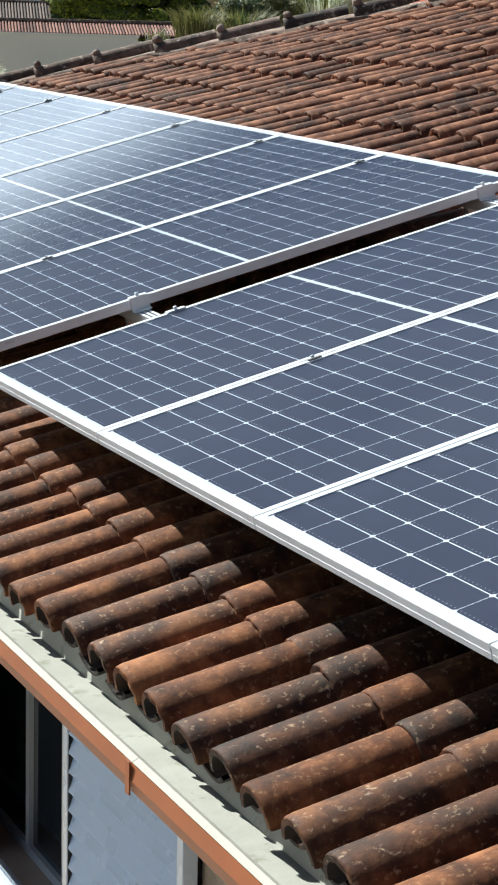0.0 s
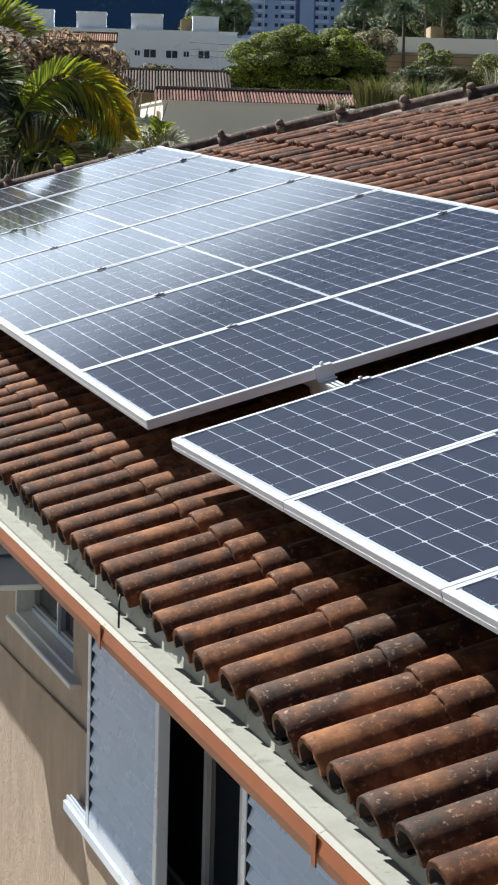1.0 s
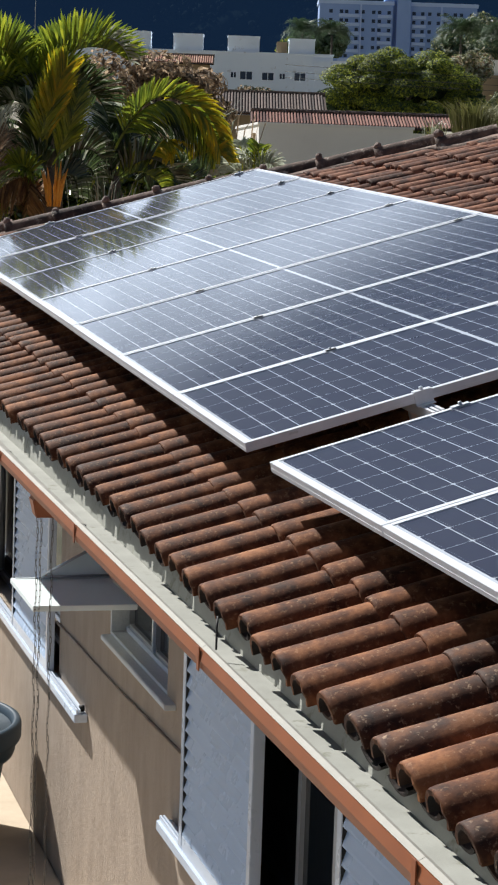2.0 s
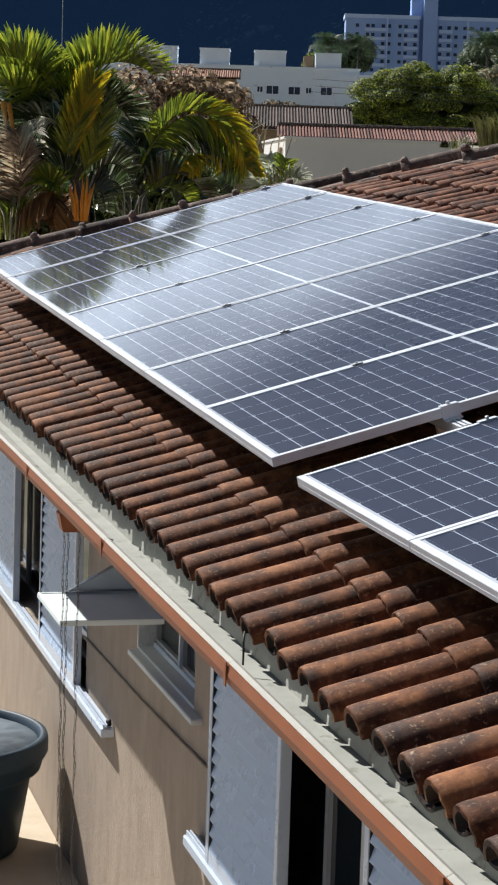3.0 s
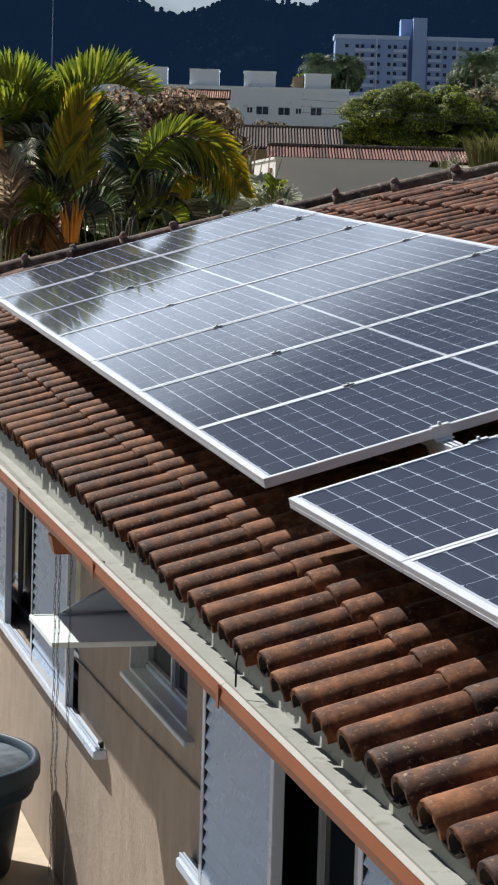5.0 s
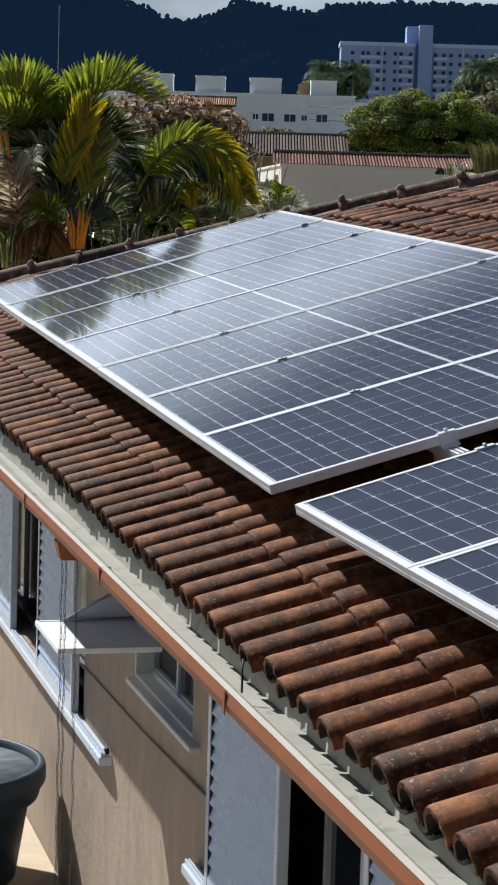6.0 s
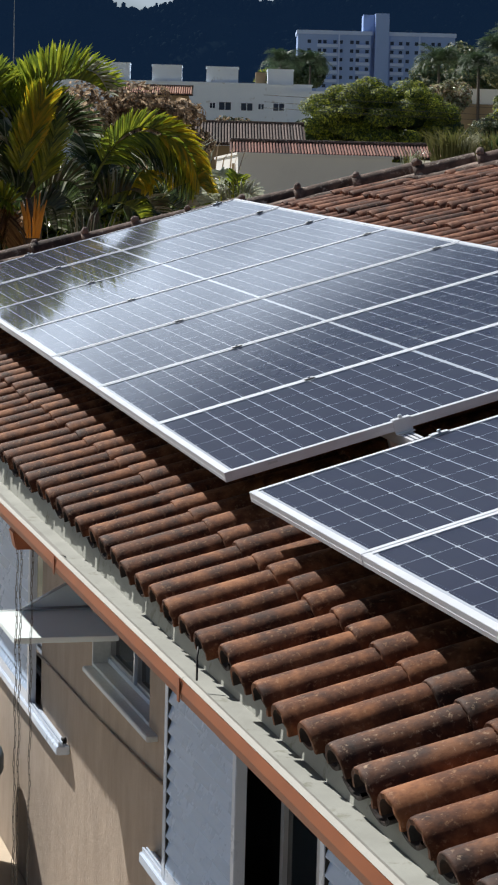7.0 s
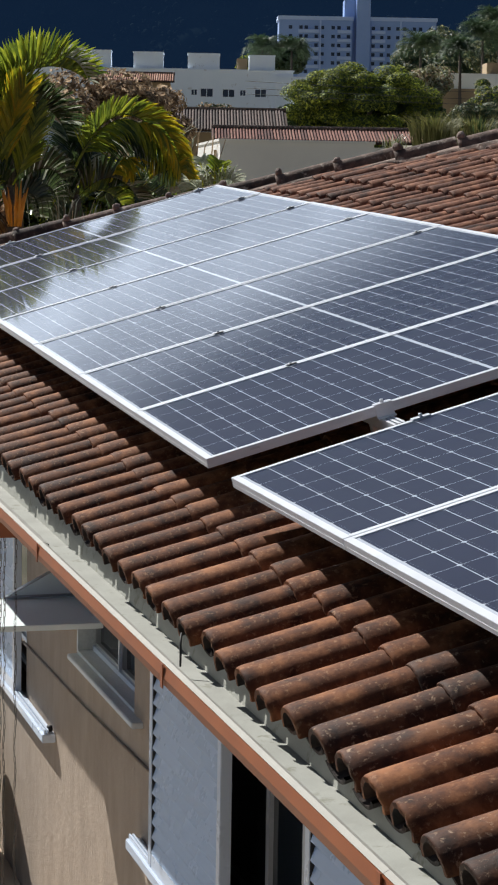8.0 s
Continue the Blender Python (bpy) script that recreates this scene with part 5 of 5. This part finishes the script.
def tall_palm(x, y, z_crown, size, label, seed):
    rng = random.Random(seed)
    size *= 1.25
    fr = [(rng.uniform(0, 360), rng.uniform(15, 80), size * rng.uniform(0.85, 1.1), rng.uniform(90, 150), size * 0.42, FOLIAGE_DARK) for _ in range(42)]
    p = empty("palm_tree", pose(x, y, z_crown), label, "palm tree", "tall palms in the distance")
    h = ground_height(x, y) - z_crown
    tubed("trunk", [(0, 0, h - 0.1), (0.1, 0, h * 0.5), (0, 0, 0)], [0.16, 0.13, 0.1], BARK, p)
    for az, rise, length, droop, width, mat in fr:
        frond(rng, radians(az), radians(rise), length, radians(droop), width, mat, p, pairs=20)
    return p


tall_palm(57.09, 145, 12.1, 1.5, "tall palm with a straight grey trunk", 41)
tall_palm(59.45, 160, 13.28, 2.0, "drooping blue green palm in the distance", 42)
tall_palm(64.85, 160, 14.2, 2.2, "tall drooping palm in the distance", 43)
tall_palm(67.11, 162, 15.58, 2.3, "tall drooping palm in the distance", 44)
tall_palm(63.33, 146, 11.36, 1.6, "slender palm in front of a pale wall", 45)
tall_palm(58.95, 205, 15.98, 1.9, "drooping palm behind the white building", 46)
tall_palm(62.06, 205, 16.0, 2.0, "drooping palm behind the white building", 47)
blades("tall_grass", (12.22, 30.4, 1.95), (0.42, 0.4), 520, 0.62, [GRASS, GRASS, GRASS], "tall yellow green grass behind the ridge", "grass", 51)
blades("tall_grass", (13.55, 31.5, 1.91), (0.6, 0.4), 420, 0.75, [GRASS, GRASS, LEAF_DARK], "tall dull green grass behind the ridge", "grass", 52)
blades("tall_grass", (11.38, 30.2, 1.84), (0.22, 0.2), 90, 0.35, [LEAF_PALE, GRASS], "pale fan of long pointed leaves", "grass", 53)
blades("tall_grass", (15.50, 32.0, 2.48), (0.45, 0.4), 160, 0.5, [LEAF_PALE, GRASS], "pale fan of long pointed leaves", "grass", 54)
red = boxed("red_roof_block", (7.1, 7.9, 10.6, 11.2, 1.2, 1.84), RED_PAINT, bevel=0.01)
tagged(red, "faded red masonry block beyond the roof ridge", "chimney")

# ---- tiled roof ----
def tile_mesh(name, r0, r1, length, mat, seg=10, thick=0.015, flip=1, bend=0.0, tall=0.8):
    """A barrel tile along x, its wide end at x = 0 with a thickened rim; flip = -1 turns it into a channel."""
    bm = bmesh.new()
    rim = 0.0035 if flip > 0 else 0.0
    stations = [(0.0, r0 - rim), (0.006, r0), (0.022, r0 + rim * 0.4), (length, r1)]
    arc = [math.pi * (1.02 * i / seg - 0.01) if flip > 0 else math.pi * (0.14 + 0.72 * i / seg) for i in range(seg + 1)]

    def ring(x, r):
        row = [(math.cos(q) * r, flip * math.sin(q) * r * (tall if flip > 0 else 0.62)) for q in arc]
        return [bm.verts.new((x + bend * math.sin(3 * i), y, z)) for i, (y, z) in enumerate(row)]

    outer = [ring(x, r) for x, r in stations]
    inner = [ring(x, r - thick) for x, r in (stations[0], stations[-1])]
    n = len(outer[0]) - 1
    for a, b in zip(outer, outer[1:]):
        for i in range(n):
            bm.faces.new((a[i], a[i + 1], b[i + 1], b[i]))
    for i in range(n):
        # inner faces take the dark channel colour, painting shade into the tile mouths
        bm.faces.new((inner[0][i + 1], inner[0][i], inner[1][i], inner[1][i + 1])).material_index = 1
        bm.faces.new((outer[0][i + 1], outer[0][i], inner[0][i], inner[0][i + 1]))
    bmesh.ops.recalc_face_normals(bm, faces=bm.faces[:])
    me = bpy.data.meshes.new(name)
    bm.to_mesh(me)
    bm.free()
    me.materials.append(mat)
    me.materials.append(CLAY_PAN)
    for f in me.polygons:
        f.use_smooth = abs(f.normal.x) < 0.7
    return me


def tile_rows():
    """Where the rows of cover tiles run; they drift a little wider apart towards the far hip."""
    rows, y = [-0.896], -0.896
    while y > -6.2:
        y -= 0.2145 + 0.0038 * y
        rows.insert(0, y)
    y = rows[-1]
    while y < 11.5:
        y += 0.2145 + 0.0038 * min(y, 5.0)
        rows.append(y)
    return rows


def hip_y(s):
    """Where the far hip cuts the roof, at a distance s up the slope."""
    return 11.7 - 0.35 - 0.3 * max(0.0, s) - 0.075 * max(0.0, s) ** 2


def build_roof():
    rng = random.Random(7)
    roof = empty("tiled_roof", ROOF, "old weathered brown clay tile roof with rounded tiles", "roof")
    roof["kind"] = "structure"
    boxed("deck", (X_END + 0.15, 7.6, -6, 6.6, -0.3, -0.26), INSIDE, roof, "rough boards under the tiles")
    caps = [tile_mesh("cover_tile", 0.077 + 0.002 * k, 0.065 + 0.001 * k, 0.43, CLAY, bend=0.001 * k, tall=0.9) for k in range(3)]
    caps_old = [tile_mesh("cover_tile", 0.077 + 0.002 * k, 0.065 + 0.001 * k, 0.43, CLAY_OLD, bend=0.001 * k, tall=0.9) for k in range(3)]
    caps_up = [tile_mesh("cover_tile", 0.08 + 0.004 * k, 0.06 + 0.002 * k, 0.43, CLAY_UPPER, bend=0.002 * k, tall=1.05) for k in range(3)]
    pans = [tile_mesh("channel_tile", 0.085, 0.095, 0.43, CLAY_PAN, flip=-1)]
    rows = tile_rows()
    rest = {}
    for j in range(0, 21):
        s = X_END + j * COURSE
        upper = s > 1.5
        wild = 1.3 if upper else 0.8
        for i, y in enumerate(rows):
            if y > hip_y(s) or y < -6.2:
                continue
            step = rows[i + 1] - y if i + 1 < len(rows) else 0.23
            sag = 0.006 * math.sin(i * 0.23 + j) + rng.uniform(-0.004, 0.004)
            for kind, meshes, dy, dz in (("cover", caps_up if upper else caps_old if y < -2.0 and (i * 7 + j * 3) % 10 < 6 else caps, 0, -0.082 if upper else -0.07), ("pan", pans, step / 2, -0.057)):
                me = rng.choice(meshes)
                m = pose(s + rng.uniform(-0.016, 0.016) * wild + (0.022 if kind == "pan" else 0), y + dy + rng.uniform(-0.009, 0.009), dz + sag * wild,
                         rng.uniform(-4, 4), rng.uniform(-0.6, 0.6) * wild, rng.uniform(-1.4, 1.4) * wild)
                near = (kind == "cover" and j < 3 and -4.6 < y < 11.5) or (kind == "pan" and j == 0 and -4.6 < y < 11.5)
                if near:
                    ob = new(me.name, me)
                    ob.parent = roof
                    ob.matrix_basis = m
                else:
                    verts, faces = rest.setdefault((kind, upper), ([], []))
                    k = len(verts)
                    verts += [tuple(m @ v.co) for v in me.vertices]
                    faces += [tuple(k + q for q in f.vertices) for f in me.polygons]
    for (kind, upper), (verts, faces) in rest.items():
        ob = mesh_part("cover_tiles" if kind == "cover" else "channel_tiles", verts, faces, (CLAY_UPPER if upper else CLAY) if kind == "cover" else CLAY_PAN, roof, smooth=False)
        for f in ob.data.polygons:
            f.use_smooth = abs(f.normal.x) < 0.6
        ob["kind"] = "stuff"
    # ridge tiles along the far hip, each bedded in mortar
    s = -0.3
    while s < 7.4:
        y = hip_y(s) + 0.05
        bm = bmesh.new()
        seg = 8
        d = Vector((1.0, hip_y(s + 0.4) - hip_y(s), 0)).normalized()
        side = Vector((-d.y, d.x, 0))
        ra, rb = rng.uniform(0.084, 0.096), rng.uniform(0.07, 0.08)
        prof = [(0.0, ra), (0.035, ra + 0.012), (0.06, ra), (0.5, rb)]
        rings = [[bm.verts.new(d * t + side * math.cos(math.pi * k / seg) * r + Vector((0, 0, math.sin(math.pi * k / seg) * r))) for k in range(seg + 1)] for t, r in prof]
        for a, b in zip(rings, rings[1:]):
            for k in range(seg):
                bm.faces.new((a[k], a[k + 1], b[k + 1], b[k]))
        bm.faces.new(rings[0])
        bmesh.ops.recalc_face_normals(bm, faces=bm.faces[:])
        ob = part("ridge_tile", bm, CLAY_RIDGE, roof, smooth=True)
        ob.matrix_basis = pose(s, y, -0.02 + rng.uniform(-0.01, 0.01), 0, rng.uniform(-2.5, -0.5), rng.uniform(-2, 2))
        bm = bmesh.new()
        bmesh.ops.create_icosphere(bm, subdivisions=2, radius=rng.uniform(0.028, 0.042))
        for v in bm.verts:
            v.co *= 1 + 0.4 * noise.noise(v.co * 20 + Vector((s * 5, 0, 0)))
        knob = part("mortar_lump", bm, MORTAR, roof, "lichened mortar lump")
        knob.matrix_basis = pose(s + 0.03, y - 0.02, 0.085)
        s += 0.4
    n = 40
    verts = []
    for k in range(n):
        s = -0.35 + k * 0.2
        y = hip_y(s) + 0.05
        w = 0.125 + rng.uniform(-0.035, 0.035)
        verts += [(s - 0.075, y - w, -0.17), (s - 0.05, y - w * 0.8, 0.0 + rng.uniform(-0.015, 0.01)), (s + 0.05, y + w * 0.8, 0.0), (s + 0.075, y + w, -0.2)]
    faces = [(4 * k + q, 4 * k + q + 1, 4 * k + q + 5, 4 * k + q + 4) for k in range(n - 1) for q in range(3)]
    mesh_part("mortar_bed", verts, faces, CLAY_RIDGE, roof, "dark mossy mortar under the ridge tiles", smooth=True)


build_roof()


def build_back_slopes():
    """The slopes that fall away behind the ridge and the hip, with a cap along the ridge."""
    ridge = [ROOF @ Vector((7.6, y, -0.1)) for y in (-6.2, -2.0, 2.0, hip_y(7.6))]
    eave = [Vector((14.3, p.y, -0.42 + 0.036 * p.y)) for p in ridge]
    n = len(ridge)
    verts = [tuple(p) for p in ridge + eave] + [(p.x, p.y, p.z - 0.08) for p in ridge + eave]
    faces = []
    for i in range(n - 1):
        faces += [(i, i + 1, n + i + 1, n + i), (2 * n + i, 3 * n + i, 3 * n + i + 1, 2 * n + i + 1)]
    tagged(mesh_part("roof_back_slope", verts, faces, CLAY_UPPER), "clay tiled slope behind the roof ridge", "roof", kind="structure")
    steps = [7.6 * k / 12 for k in range(13)]
    hip = [ROOF @ Vector((s, hip_y(s) + 0.12, -0.16)) for s in steps]
    foot = [Vector((p.x, 12.1, -0.32 + 0.02 * k)) for k, p in enumerate(hip)]
    hip.append(Vector((14.3, 12.1, -0.2)))
    foot.append(Vector((14.3, 12.1, -0.2)))
    m = len(hip)
    verts = [tuple(p) for p in hip + foot] + [(p.x, p.y, p.z - 0.08) for p in hip + foot]
    faces = []
    for i in range(m - 1):
        faces += [(i, m + i, m + i + 1, i + 1), (2 * m + i, 2 * m + i + 1, 3 * m + i + 1, 3 * m + i)]
    tagged(mesh_part("roof_hip_slope", verts, faces, CLAY_UPPER), "clay tiled slope behind the hip", "roof", kind="structure")


build_back_slopes()
